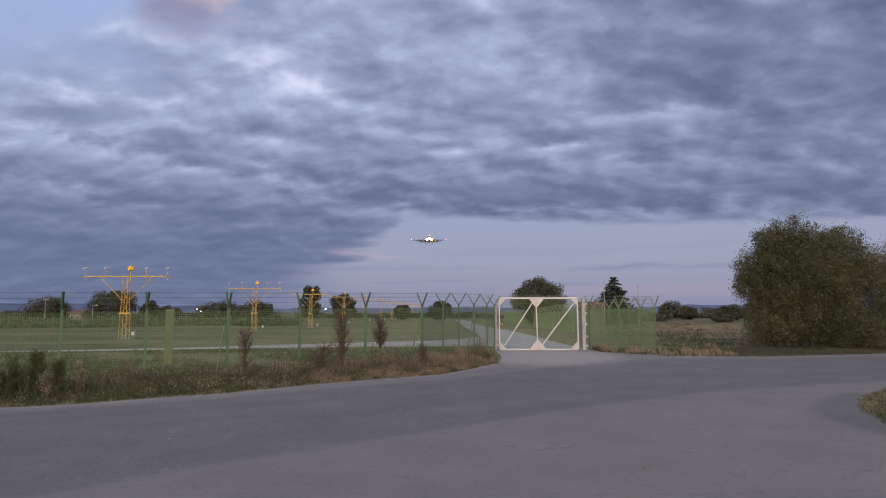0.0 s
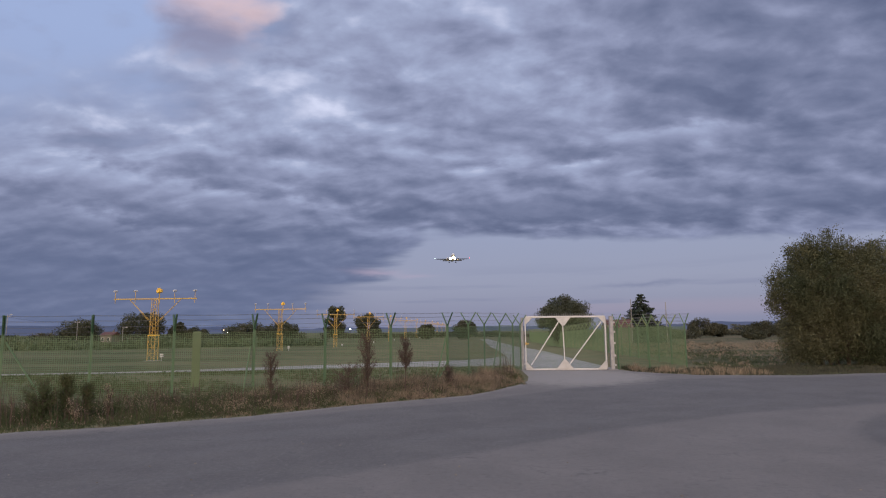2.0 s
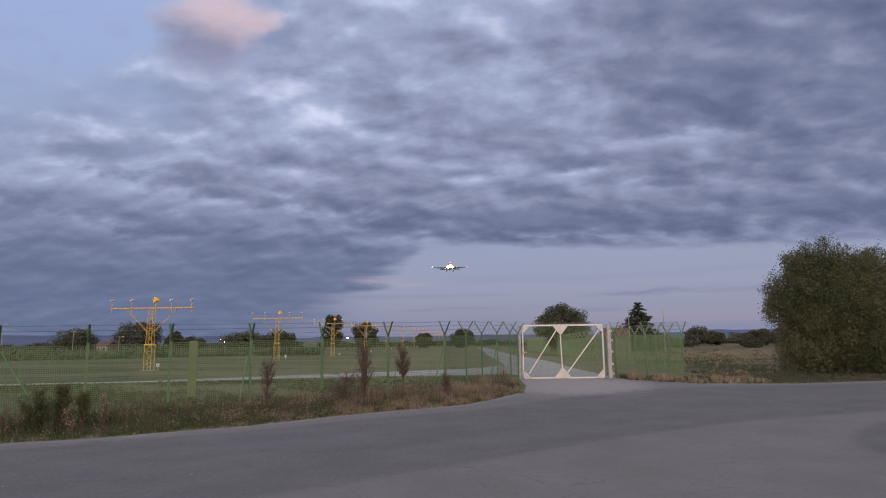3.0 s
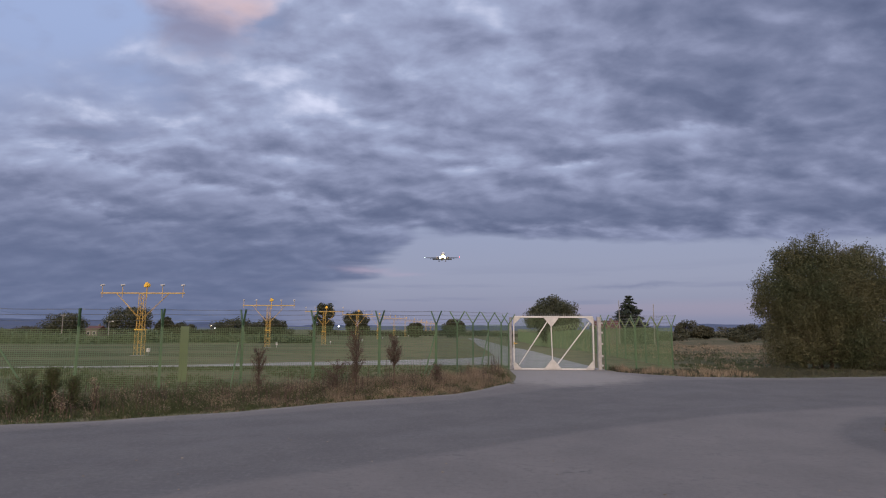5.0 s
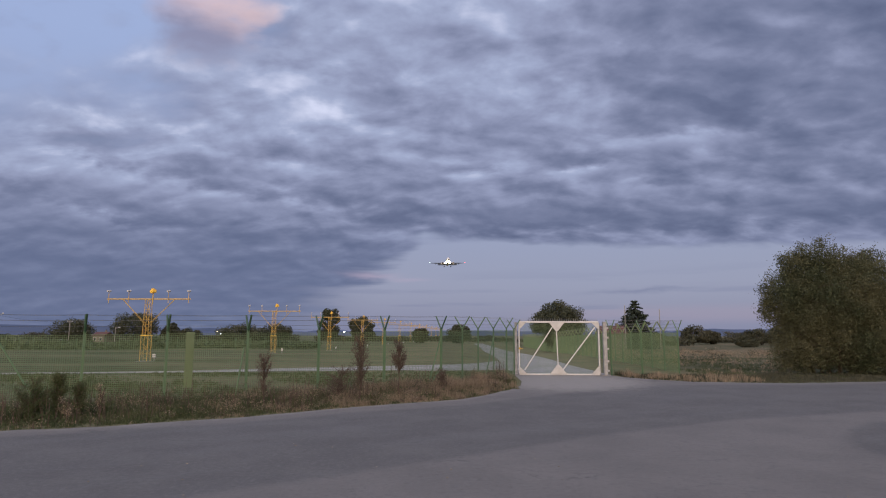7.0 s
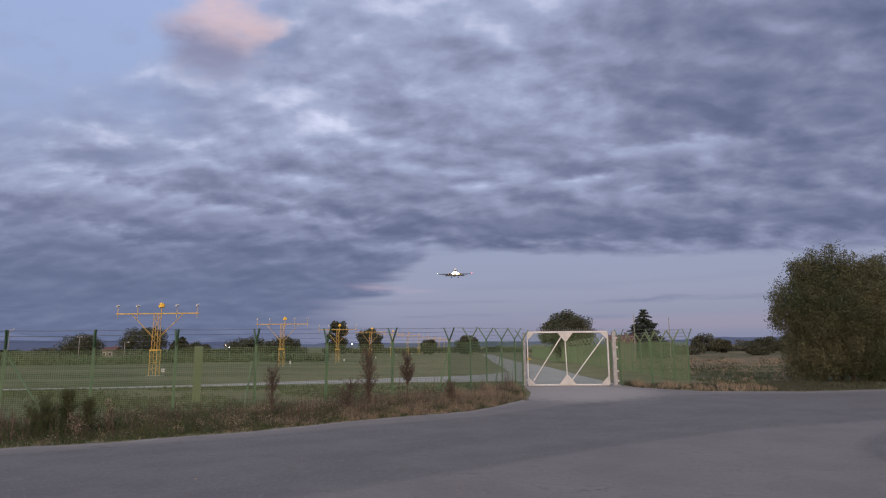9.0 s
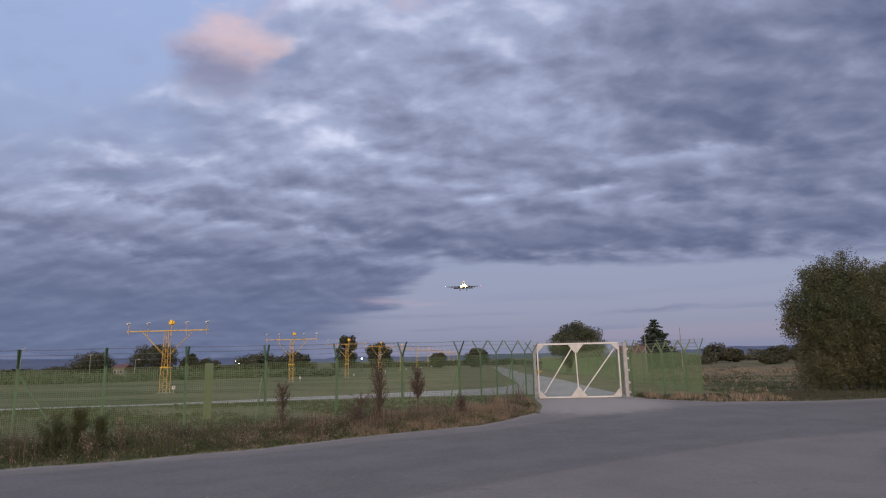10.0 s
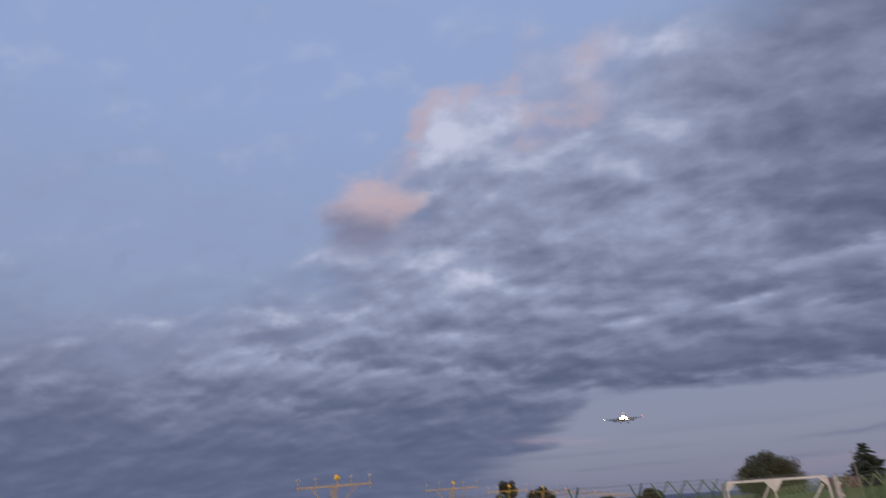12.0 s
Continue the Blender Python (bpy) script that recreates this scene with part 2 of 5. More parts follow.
M_GRASS = material("verge_grass", (0.050, 0.070, 0.032), (0.080, 0.092, 0.042), 0.5, 0.9, 0.0, 0.0, random_tone=0.3, spec=0.2, thin=0.2)
M_STALK = material("withered_stalk", (0.062, 0.044, 0.034), (0.100, 0.070, 0.052), 2.0, 0.9, 0.0, 0.0, random_tone=0.4, thin=0.2)
# woods with the blue haze of distance mixed into the base colour
M_HAZED_HILL = material("hazed_wooded_hill", (0.10, 0.125, 0.185), (0.12, 0.14, 0.20), 0.004, 1.0, 0.0, 0.0, spec=0.0)
M_RED = material("red_roof_tile", (0.085, 0.038, 0.03), (0.12, 0.052, 0.042), 1.0, 0.85, 0.0, 0.3)
M_PLASTER = material("plaster_wall", (0.13, 0.115, 0.10), (0.18, 0.16, 0.14), 0.6, 0.9, 0.0, 0.2)
M_GLASS = material("dark_window_glass", (0.03, 0.035, 0.045), (0.04, 0.045, 0.055), 1.0, 0.15, 0.0, 0.0)
M_FUSE = material("white_aircraft_paint", (0.66, 0.66, 0.66), (0.74, 0.74, 0.74), 0.3, 0.35, 0.0, 0.0)
M_WINGM = material("grey_wing_metal", (0.14, 0.145, 0.16), (0.20, 0.205, 0.22), 0.4, 0.4, 0.3, 0.0)
M_TYRE = material("black_rubber", (0.02, 0.02, 0.02), (0.03, 0.03, 0.03), 3.0, 0.8, 0.0, 0.0)
M_TEAL = material("teal_tail_paint", (0.02, 0.14, 0.17), (0.03, 0.18, 0.21), 0.3, 0.4, 0.0, 0.0)
M_DARK = material("engine_inlet_dark", (0.015, 0.015, 0.018), (0.03, 0.03, 0.03), 1.0, 0.6, 0.0, 0.0)
G_LAND = glow("landing_light", (1.0, 0.70, 0.36), 22.0)
G_RED = glow("red_nav_light", (1.0, 0.05, 0.05), 8)
G_NAV = glow("pale_nav_light", (0.75, 1.0, 0.9), 6)
G_LAMP = glow("white_yard_light", (0.95, 0.97, 1.0), 9)
G_WARM = glow("warm_yard_light", (1.0, 0.75, 0.45), 5)


# ---- building helpers ----
def empty(name, x=0, y=0, z=0, rz=0, **tags):
    ob = new(name)
    ob.matrix_basis = pose(x, y, z, 0, 0, rz)
    return tagged(ob, **tags)


def finish(name, bm, mt, parent=None, label="", smooth=False):
    me = bpy.data.meshes.new(name)
    bm.to_mesh(me)
    bm.free()
    me.materials.append(mt)
    if smooth:
        me.polygons.foreach_set("use_smooth", [True] * len(me.polygons))
    ob = new(name, me)
    ob.parent = parent
    return tagged(ob, label=label)


part = finish


def raw(name, verts, faces, mt, parent=None, label="", smooth=False):
    """One mesh from arrays of points and faces."""
    me = bpy.data.meshes.new(name)
    me.from_pydata([tuple(v) for v in verts], [], [tuple(f) for f in faces])
    me.materials.append(mt)
    if smooth:
        me.polygons.foreach_set("use_smooth", [True] * len(me.polygons))
    me.update()
    ob = new(name, me)
    ob.parent = parent
    return tagged(ob, label=label)


def box(bm, x0, y0, z0, x1, y1, z1, bevel=0.0):
    r = bmesh.ops.create_cube(bm, size=1.0, matrix=Matrix.Translation(((x0 + x1) / 2, (y0 + y1) / 2, (z0 + z1) / 2)) @ Matrix.Diagonal((x1 - x0, y1 - y0, z1 - z0, 1)))
    if bevel:
        edges = {e for v in r["verts"] for e in v.link_edges}
        bmesh.ops.bevel(bm, geom=list(edges), offset=bevel, segments=1, affect="EDGES")


def rod(bm, a, b, r0, r1=None, sides=6, caps=True):
    """A tapered bar from a to b."""
    a, b = Vector(a), Vector(b)
    d = b - a
    m = Matrix.Translation((a + b) / 2) @ d.to_track_quat("Z", "Y").to_matrix().to_4x4()
    return bmesh.ops.create_cone(bm, cap_ends=caps, segments=sides, radius1=r0, radius2=r0 if r1 is None else r1, depth=d.length, matrix=m)


def ball(bm, c, rx, ry=None, rz=None, seg=10, rings=7):
    m = Matrix.Translation(c) @ Matrix.Diagonal((rx, ry or rx, rz or rx, 1))
    bmesh.ops.create_uvsphere(bm, u_segments=seg, v_segments=rings, radius=1, matrix=m)


def turned(bm, profile, seg=16, axis="y"):
    """Body of revolution; profile rows: station, radius in x, radius in z, centre z."""
    rings = []
    for s, rx, rz, cz in profile:
        rings.append([bm.verts.new((rx * math.cos(2 * math.pi * i / seg), s, cz + rz * math.sin(2 * math.pi * i / seg))) for i in range(seg)])
    for a, b in zip(rings, rings[1:]):
        for i in range(seg):
            bm.faces.new((a[i], a[(i + 1) % seg], b[(i + 1) % seg], b[i]))
    bm.faces.new(rings[0])
    bm.faces.new(rings[-1])
    bmesh.ops.recalc_face_normals(bm, faces=bm.faces)


def prism(bm, outline, y0, y1):
    """A plate: an outline in x and z, from y0 to y1."""
    f = [bm.verts.new((x, y0, z)) for x, z in outline]
    b = [bm.verts.new((x, y1, z)) for x, z in outline]
    bm.faces.new(f)
    bm.faces.new(b[::-1])
    for i in range(len(f)):
        j = (i + 1) % len(f)
        bm.faces.new((f[i], b[i], b[j], f[j]))
    bmesh.ops.recalc_face_normals(bm, faces=bm.faces)


def sstep(a, b, v):
    k = np.clip((v - a) / (b - a), 0, 1)
    return k * k * (3 - 2 * k)


def land(x, y):
    """Height of the ground."""
    return 0.1 * sstep(15, 33, y) - 0.62 * sstep(52, 115, y) - 0.55 * sstep(-45, -85, x) * sstep(85, 140, y)


def along(poly, step):
    """Points every step metres along a polyline, with the way at each."""
    out = []
    for (x0, y0), (x1, y1) in zip(poly, poly[1:]):
        n = max(1, round(math.hypot(x1 - x0, y1 - y0) / step))
        out += [(x0 + (x1 - x0) * i / n, y0 + (y1 - y0) * i / n) for i in range(n)]
    return out + [poly[-1]]


# ---- ground, one sheet to the horizon ----
def ground_material():
    mt = bpy.data.materials.new("grass_field")
    mt.use_nodes = True
    k = Net(mt.node_tree)
    bsdf = mt.node_tree.nodes["Principled BSDF"]
    at = k.n("ShaderNodeNewGeometry").outputs["Position"]
    x, y, z = k.sep(at)
    wide = k.noise(k.xyz(k.m("MULTIPLY", x, 0.35), y, 0.0), 0.09, 4, 0.6)
    patch = k.noise(at, 0.5, 5, 0.6)
    blade = k.noise(at, 9.0, 4, 0.7)
    green = k.mix(k.ss(patch, 0.35, 0.65), (0.058, 0.074, 0.034), (0.094, 0.100, 0.048))
    green = k.mix(k.ss(wide, 0.42, 0.58, 0.0, 0.8), green, (0.17, 0.152, 0.088))
    dry = k.mix(k.ss(patch, 0.35, 0.65), (0.140, 0.112, 0.068), (0.220, 0.172, 0.108))
    # drier beside the service road
    green = k.mix(k.m("MULTIPLY", k.ss(x, -30, 2), k.ss(patch, 0.3, 0.6, 0.35, 0.8)), green, (0.215, 0.185, 0.105))
    dry = k.mix(k.m("MAXIMUM", k.ss(wide, 0.42, 0.58, 0.0, 0.8), k.ss(k.m("ADD", y, k.m("MULTIPLY", k.m("SUBTRACT", patch, 0.5), 40.0)), 75, 37, 0.0, 0.85)), dry, (0.075, 0.080, 0.038))
    east = k.ss(k.m("ADD", x, k.m("MULTIPLY", k.m("SUBTRACT", patch, 0.5), 4.0)), 12.5, 16.0)
    col = k.mix(east, green, dry)
    col = k.mix(k.ss(blade, 0.4, 0.75, 0.0, 0.45), col, (0.045, 0.055, 0.022))
    k.put(bsdf.inputs["Base Color"], col)
    bsdf.inputs["Roughness"].default_value = 0.95
    bsdf.inputs["Specular IOR Level"].default_value = 0.1
    bp = k.n("ShaderNodeBump")
    bp.inputs["Strength"].default_value, bp.inputs["Distance"].default_value = 0.7, 0.08
    k.put(bp.inputs["Height"], k.m("ADD", blade, patch))
    k.put(bsdf.inputs["Normal"], bp.outputs[0])
    return mt


def spread(lo, hi, n, far):
    core = np.linspace(lo, hi, n)
    out = [hi + (far - hi) * (i / 10) ** 2.2 for i in range(1, 11)]
    return np.concatenate([[-v for v in reversed([-lo + (far + lo) * (i / 10) ** 2.2 for i in range(1, 11)])], core, out])


def ground():
    xs, ys = spread(-60, 60, 81, 3500), spread(-30, 160, 127, 3500)
    verts = [(x, y, float(land(x, y))) for y in ys for x in xs]
    n = len(xs)
    faces = [(j * n + i, j * n + i + 1, j * n + n + i + 1, j * n + n + i) for j in range(len(ys) - 1) for i in range(n - 1)]
    return tagged(raw("ground", verts, faces, ground_material(), smooth=True), "mown green airfield grass turning to dry tan meadow", "ground", kind="structure")


ground()

# edges of the paved area: far edge towards the fence and gate, near edge behind the camera
FAR = [(-60, -16.5), (-24, 6.2), (-15, 11.6), (-10.4, 14.28), (-9.4, 14.65), (-8.35, 15.2), (-7.32, 15.97), (-6.1, 16.6), (-4.9, 17.75), (-3.55, 18.95), (-1.98, 20.2), (-0.15, 21.3), (0.9, 23.0), (1.9, 25.0), (2.5, 26.8), (2.75, 29.0), (2.8, 33.0),
       (2.8, 34.4), (7.9, 34.4), (7.95, 33.2), (8.2, 32.0), (9.4, 30.4), (10.7, 29.2), (14.8, 28.7), (19.6, 29.8), (30, 33.0), (70, 44.6)]
NEAR = [(-60, -28), (-30, -28), (-12, -24), (-6, -22), (-2, -21), (2, -20), (8, -18), (12, -12), (12, -4), (10, 3), (9.6, 8.5), (9.05, 11.2), (9.0, 12.6), (9.25, 13.6), (9.9, 14.7), (11.0, 16.1), (13.6, 18.5), (17, 20.0), (24, 22.0), (34, 24.6), (72, 34)]


def resample(poly, n):
    p = np.array(poly, float)
    d = np.concatenate([[0], np.cumsum(np.hypot(*np.diff(p, axis=0).T))])
    s = np.linspace(0, d[-1], n)
    return np.stack([np.interp(s, d, p[:, 0]), np.interp(s, d, p[:, 1])], -1)


def line_dist(pts, poly):
    """Signed distance to the left of an open polyline, nearest segment."""
    best = np.full(len(pts), 1e9)
    sign = np.ones(len(pts))
    for (x0, y0), (x1, y1) in zip(poly, poly[1:]):
        a, d = np.array((x0, y0)), np.array((x1 - x0, y1 - y0))
        t = np.clip(((pts - a) @ d) / (d @ d), 0, 1)
        q = a + t[:, None] * d
        r = np.hypot(*(pts - q).T)
        s = np.sign(d[0] * (pts[:, 1] - y0) - d[1] * (pts[:, 0] - x0))
        sign = np.where(r < best, s, sign)
        best = np.minimum(best, r)
    return best * sign


# the darker carriageway lies between these two lines
ROAD_NEAR = [(-40, -20), (-12, 1.8), (-5.14, 7.3), (-3.43, 9.0), (0.75, 12.3), (3.6, 14.6), (7.31, 17.0), (12.24, 18.9), (24, 22.6), (70, 34.5)]
ROAD_FAR = [(-60, -17.3), (-24, 5.5), (-15, 10.8), (-10.3, 13.3), (-6.0, 15.6), (-3.3, 17.8), (0.4, 20.2), (3.6, 23.6), (7.5, 26.9), (11, 27.7), (15.2, 27.8), (21.9, 29.6), (30, 32.2), (70, 43.6)]


def paving_material():
    mt = bpy.data.materials.new("old_asphalt")
    mt.use_nodes = True
    k = Net(mt.node_tree)
    bsdf = mt.node_tree.nodes["Principled BSDF"]
    at = k.n("ShaderNodeNewGeometry").outputs["Position"]
    att = k.n("ShaderNodeAttribute")
    att.attribute_name = "carriageway"
    dusty = k.n("ShaderNodeAttribute")
    dusty.attribute_name = "dust"
    grit = k.noise(at, 90.0, 3, 0.7)
    stain = k.noise(at, 0.55, 5, 0.62)
    blot = k.noise(at, 2.2, 5, 0.65, 0.4)
    x, y, z = k.sep(at)
    speck = k.noise(at, 11.0, 6, 0.78)
    lane = k.noise(k.xyz(k.m("ADD", k.m("MULTIPLY", x, 0.11), k.m("MULTIPLY", y, 0.07)), k.m("SUBTRACT", k.m("MULTIPLY", y, 0.83), k.m("MULTIPLY", x, 0.55)), 0.0), 1.0, 3, 0.5)
    edge = k.m("ADD", att.outputs["Fac"], k.m("ADD", k.m("MULTIPLY", k.m("SUBTRACT", stain, 0.5), 1.3), k.m("MULTIPLY", k.m("SUBTRACT", blot, 0.5), 0.6)))
    dark = k.mix(k.ss(stain, 0.3, 0.7), (0.096, 0.089, 0.083), (0.127, 0.118, 0.109))
    dark = k.mix(k.ss(lane, 0.45, 0.7, 0.0, 0.22), dark, (0.15, 0.146, 0.143))
    pale = k.mix(k.ss(stain, 0.3, 0.7), (0.140, 0.127, 0.115), (0.180, 0.162, 0.146))
    pale = k.mix(k.ss(blot, 0.54, 0.70, 0.0, 0.6), pale, (0.115, 0.108, 0.10))
    col = k.mix(k.ss(edge, 0.1, 0.9), pale, dark)
    col = k.mix(k.ss(grit, 0.52, 0.78, 0.0, 0.55), col, (0.27, 0.26, 0.245))
    col = k.mix(k.ss(grit, 0.45, 0.25, 0.0, 0.5), col, (0.05, 0.05, 0.05))
    col = k.mix(k.ss(speck, 0.50, 0.68, 0.0, 0.42), col, (0.20, 0.186, 0.172))
    col = k.mix(k.ss(speck, 0.48, 0.32, 0.0, 0.42), col, (0.066, 0.063, 0.060))
    # gravel dust washed to the rim and strewn before the gate
    dust = k.m("ADD", dusty.outputs["Fac"], k.m("MULTIPLY", k.m("SUBTRACT", blot, 0.5), 0.9))
    col = k.mix(k.ss(dust, 0.25, 0.95, 0.0, 0.78), col, k.mix(speck, (0.245, 0.222, 0.194), (0.345, 0.312, 0.275)))
    # thin wandering cracks
    v = k.n("ShaderNodeTexVoronoi")
    v.feature = "DISTANCE_TO_EDGE"
    v.inputs["Scale"].default_value = 0.42
    warp = k.n("ShaderNodeVectorMath")
    warp.operation = "ADD"
    k.put(warp.inputs[0], at)
    k.put(warp.inputs[1], k.xyz(k.m("MULTIPLY", blot, 1.6), k.m("MULTIPLY", stain, 1.6), 0.0))
    k.put(v.inputs["Vector"], warp.outputs[0])
    crack = k.m("MULTIPLY", k.ss(v.outputs["Distance"], 0.012, 0.004), k.ss(stain, 0.5, 0.62))
    col = k.mix(k.m("MULTIPLY", crack, 0.3), col, (0.04, 0.04, 0.04))
    k.put(bsdf.inputs["Base Color"], col)
    k.put(bsdf.inputs["Roughness"], k.lin(grit, 0.3, 0.7, 0.72, 0.95))
    bsdf.inputs["Specular IOR Level"].default_value = 0.35
    bp = k.n("ShaderNodeBump")
    bp.inputs["Strength"].default_value, bp.inputs["Distance"].default_value = 0.5, 0.012
    k.put(bp.inputs["Height"], k.m("ADD", grit, k.m("MULTIPLY", blot, 0.8)))
    k.put(bsdf.inputs["Normal"], bp.outputs[0])
    return mt


M_PAVE = paving_material()


def inside(pts, poly):
    """Which points lie in the closed polygon."""
    k = np.zeros(len(pts), bool)
    p = np.array(poly, float)
    for (x0, y0), (x1, y1) in zip(p, np.roll(p, -1, 0)):
        if y0 != y1:
            k ^= ((pts[:, 1] < y0) != (pts[:, 1] < y1)) & (pts[:, 0] < x0 + (pts[:, 1] - y0) * (x1 - x0) / (y1 - y0))
    return k


def nearest(pts, poly):
    """Nearest place on the closed polygon, and how far it is."""
    best, place = np.full(len(pts), 1e9), pts.copy()
    p = np.array(poly, float)
    for a, b in zip(p, np.roll(p, -1, 0)):
        d = b - a
        if d @ d == 0:
            continue
        q = a + np.clip(((pts - a) @ d) / (d @ d), 0, 1)[:, None] * d
        r = np.hypot(*(pts - q).T)
        place[r < best] = q[r < best]
        best = np.minimum(best, r)
    return place, best


def paving():
    """A fine grid cut to the paved outline, its rim drawn onto the outline."""
    far, near = resample(FAR, 500), resample(NEAR, 240)
    for q in far:
        q[1] += 0.16 * noise.noise(Vector((q[0] * 1.3, q[1] * 1.3, 0))) + 0.07 * noise.noise(Vector((q[0] * 5, q[1] * 5, 4)))
    for q in near:
        q[0] += 0.35 * noise.noise(Vector((q[0] * 0.9, q[1] * 0.9, 2))) + 0.1 * noise.noise(Vector((q[0] * 4, q[1] * 4, 6)))
    outline = np.concatenate([far, near[::-1]])
    xs = np.concatenate([np.arange(-60, -22, 2.0), np.arange(-22, 26, 0.3), np.arange(26, 72, 2.0)])
    ys = np.concatenate([np.arange(-28, 0, 2.0), np.arange(0, 35, 0.3), np.arange(35, 46, 1.0)])
    gx, gy = np.meshgrid(xs, ys)
    pts = np.column_stack([gx.ravel(), gy.ravel()])
    n = len(xs)
    j, i = np.meshgrid(np.arange(len(ys) - 1), np.arange(n - 1), indexing="ij")
    faces = np.stack([j * n + i, j * n + i + 1, j * n + n + i + 1, j * n + n + i], -1).reshape(-1, 4)
    faces = faces[inside(pts[faces].mean(1), outline)]
    used, inv = np.unique(faces, return_inverse=True)
    pts, faces = pts[used], inv.reshape(-1, 4)
    # rim points are those not shared by four faces
    rim_ = np.bincount(faces.ravel(), minlength=len(pts)) < 4
    place, _ = nearest(pts[rim_], outline)
    pts[rim_] = place
    z = land(pts[:, 0], pts[:, 1]) + 0.012
    ob = raw("road", np.column_stack([pts, z]), faces.tolist(), M_PAVE, smooth=True)
    lane = sstep(-0.35, 0.35, line_dist(pts, ROAD_NEAR)) * (1 - sstep(-0.45, 0.35, line_dist(pts, ROAD_FAR)))
    # trodden dirt at the foot of the grass corner
    _, gap = nearest(pts, [(8.4, 11.2), (8.4, 12.6), (8.8, 13.6), (9.6, 14.7), (10.9, 16.1), (11.0, 16.0), (9.0, 13.5), (8.6, 11.2)])
    lane = np.maximum(lane, 1 - sstep(0.3, 1.0, gap))
    att = ob.data.attributes.new("carriageway", "FLOAT", "POINT")
    att.data.foreach_set("value", lane.astype(np.float32))
    rim_gap = np.abs(line_dist(pts, FAR))
    drive = sstep(3.4, 1.0, np.hypot((pts[:, 0] - 4.6) * 0.55, (pts[:, 1] - 29.5) * 0.42)) * 0.95
    dust = np.maximum((1 - sstep(0.05, 0.75, rim_gap)) * 0.6, drive)
    att = ob.data.attributes.new("dust", "FLOAT", "POINT")
    att.data.foreach_set("value", dust.astype(np.float32))
    return tagged(ob, "worn grey asphalt road with paler gravelly apron", "road", kind="structure")


paving()


def ribbon(name, left, right, mt, label, lift=0.02, n=80):
    a, b = resample(left, n), resample(right, n)
    k = 5
    pts = np.concatenate([a + (b - a) * j / (k - 1) for j in range(k)])
    for p in pts:
        p[1] += 0.1 * noise.noise(Vector((p[0] * 0.8, p[1] * 0.8, 9)))
    z = land(pts[:, 0], pts[:, 1]) + lift
    faces = [(j * n + i, j * n + i + 1, j * n + n + i + 1, j * n + n + i) for j in range(k - 1) for i in range(n - 1)]
    ob = raw(name, np.column_stack([pts, z]), faces, mt, smooth=True)
    return tagged(ob, label, "road", kind="structure")


M_TRACK = material("pale_service_asphalt", (0.27, 0.255, 0.23), (0.35, 0.33, 0.30), 0.5, 0.9, 0.0, 0.4, 40, c=(0.20, 0.19, 0.18))
ribbon("service_road", [(2.8, 34.2), (2.9, 44), (3.05, 50), (3.5, 79), (4.15, 142), (3.8, 200)], [(7.9, 34.2), (7.9, 37.5), (7.7, 44), (7.9, 70), (8.2, 94), (7.4, 142), (6.8, 200)], M_TRACK, "straight pale grey asphalt service road behind the gate")
ribbon("service_path", [(-60, 25.2), (-25.1, 33.2), (-18.0, 35.1), (-6.55, 41.6), (-0.28, 45.2), (1.5, 47.5), (2.95, 52)], [(-60, 24.0), (-24.0, 32.0), (-17.4, 33.9), (-5.5, 37.2), (-0.23, 37.4), (1.9, 38.0), (2.9, 38.2)], M_TRACK, "narrow pale asphalt path crossing the airfield grass", 0.016)


# ---- security fence ----
def wire_panel(x0, y0, x1, y1, z0, z1, step, r, parent, rows=None):
    """Welded mesh between two posts: upright and level wires, each a thin three-sided bar."""
    d = np.array((x1 - x0, y1 - y0))
    ln = np.hypot(*d)
    d /= ln
    nrm = np.array((-d[1], d[0]))
    offs = [(0.0, r), (0.87 * r, -0.5 * r), (-0.87 * r, -0.5 * r)]
    verts, faces = [], []

    def add(ring0, ring1):
        k = len(verts)
        verts.extend(ring0 + ring1)
        for i in range(3):
            j = (i + 1) % 3
            faces.append((k + i, k + j, k + 3 + j, k + 3 + i))

    for i in range(1, max(2, round(ln / step))):
        s = i * ln / max(2, round(ln / step))
        c = np.array((x0, y0)) + d * s
        ring = [tuple(c + d * a + nrm * b) for a, b in offs]
        add([(x, y, z0) for x, y in ring], [(x, y, z1) for x, y in ring])
    nz = rows or round((z1 - z0) / step)
    for i in range(nz + 1):
        z = z0 + (z1 - z0) * i / nz
        add([(x0 + nrm[0] * b, y0 + nrm[1] * b, z + a) for a, b in offs], [(x1 + nrm[0] * b, y1 + nrm[1] * b, z + a) for a, b in offs])
    return raw("mesh_panel", verts, faces, M_WIRE, parent)


def y_post(parent, x, y, way, base, joint, top, mt, swing, arms, stout=1.0):
    """Square post with two outreaching arms, arms set across the fence line."""
    bm = bmesh.new()
    wx, wy = way
    nx, ny = -wy, wx
    nx, ny = nx * math.cos(swing) - ny * math.sin(swing), nx * math.sin(swing) + ny * math.cos(swing)
    rod(bm, (x, y, base - 0.1), (x, y, joint), 0.058 * stout, sides=4)
    rod(bm, (x, y, joint - 0.02), (x, y, joint + 0.03), 0.066 * stout, sides=4)
    post = part("post", bm, mt, parent)
    for s in (-1, 1):
        bm = bmesh.new()
        a = Vector((x, y, joint - 0.03))
        b = Vector((x + s * nx * 0.36, y + s * ny * 0.36, top))
        rod(bm, a, b, 0.046 * stout, 0.042 * stout, sides=4)
        part("arm", bm, arms, post)
    return post


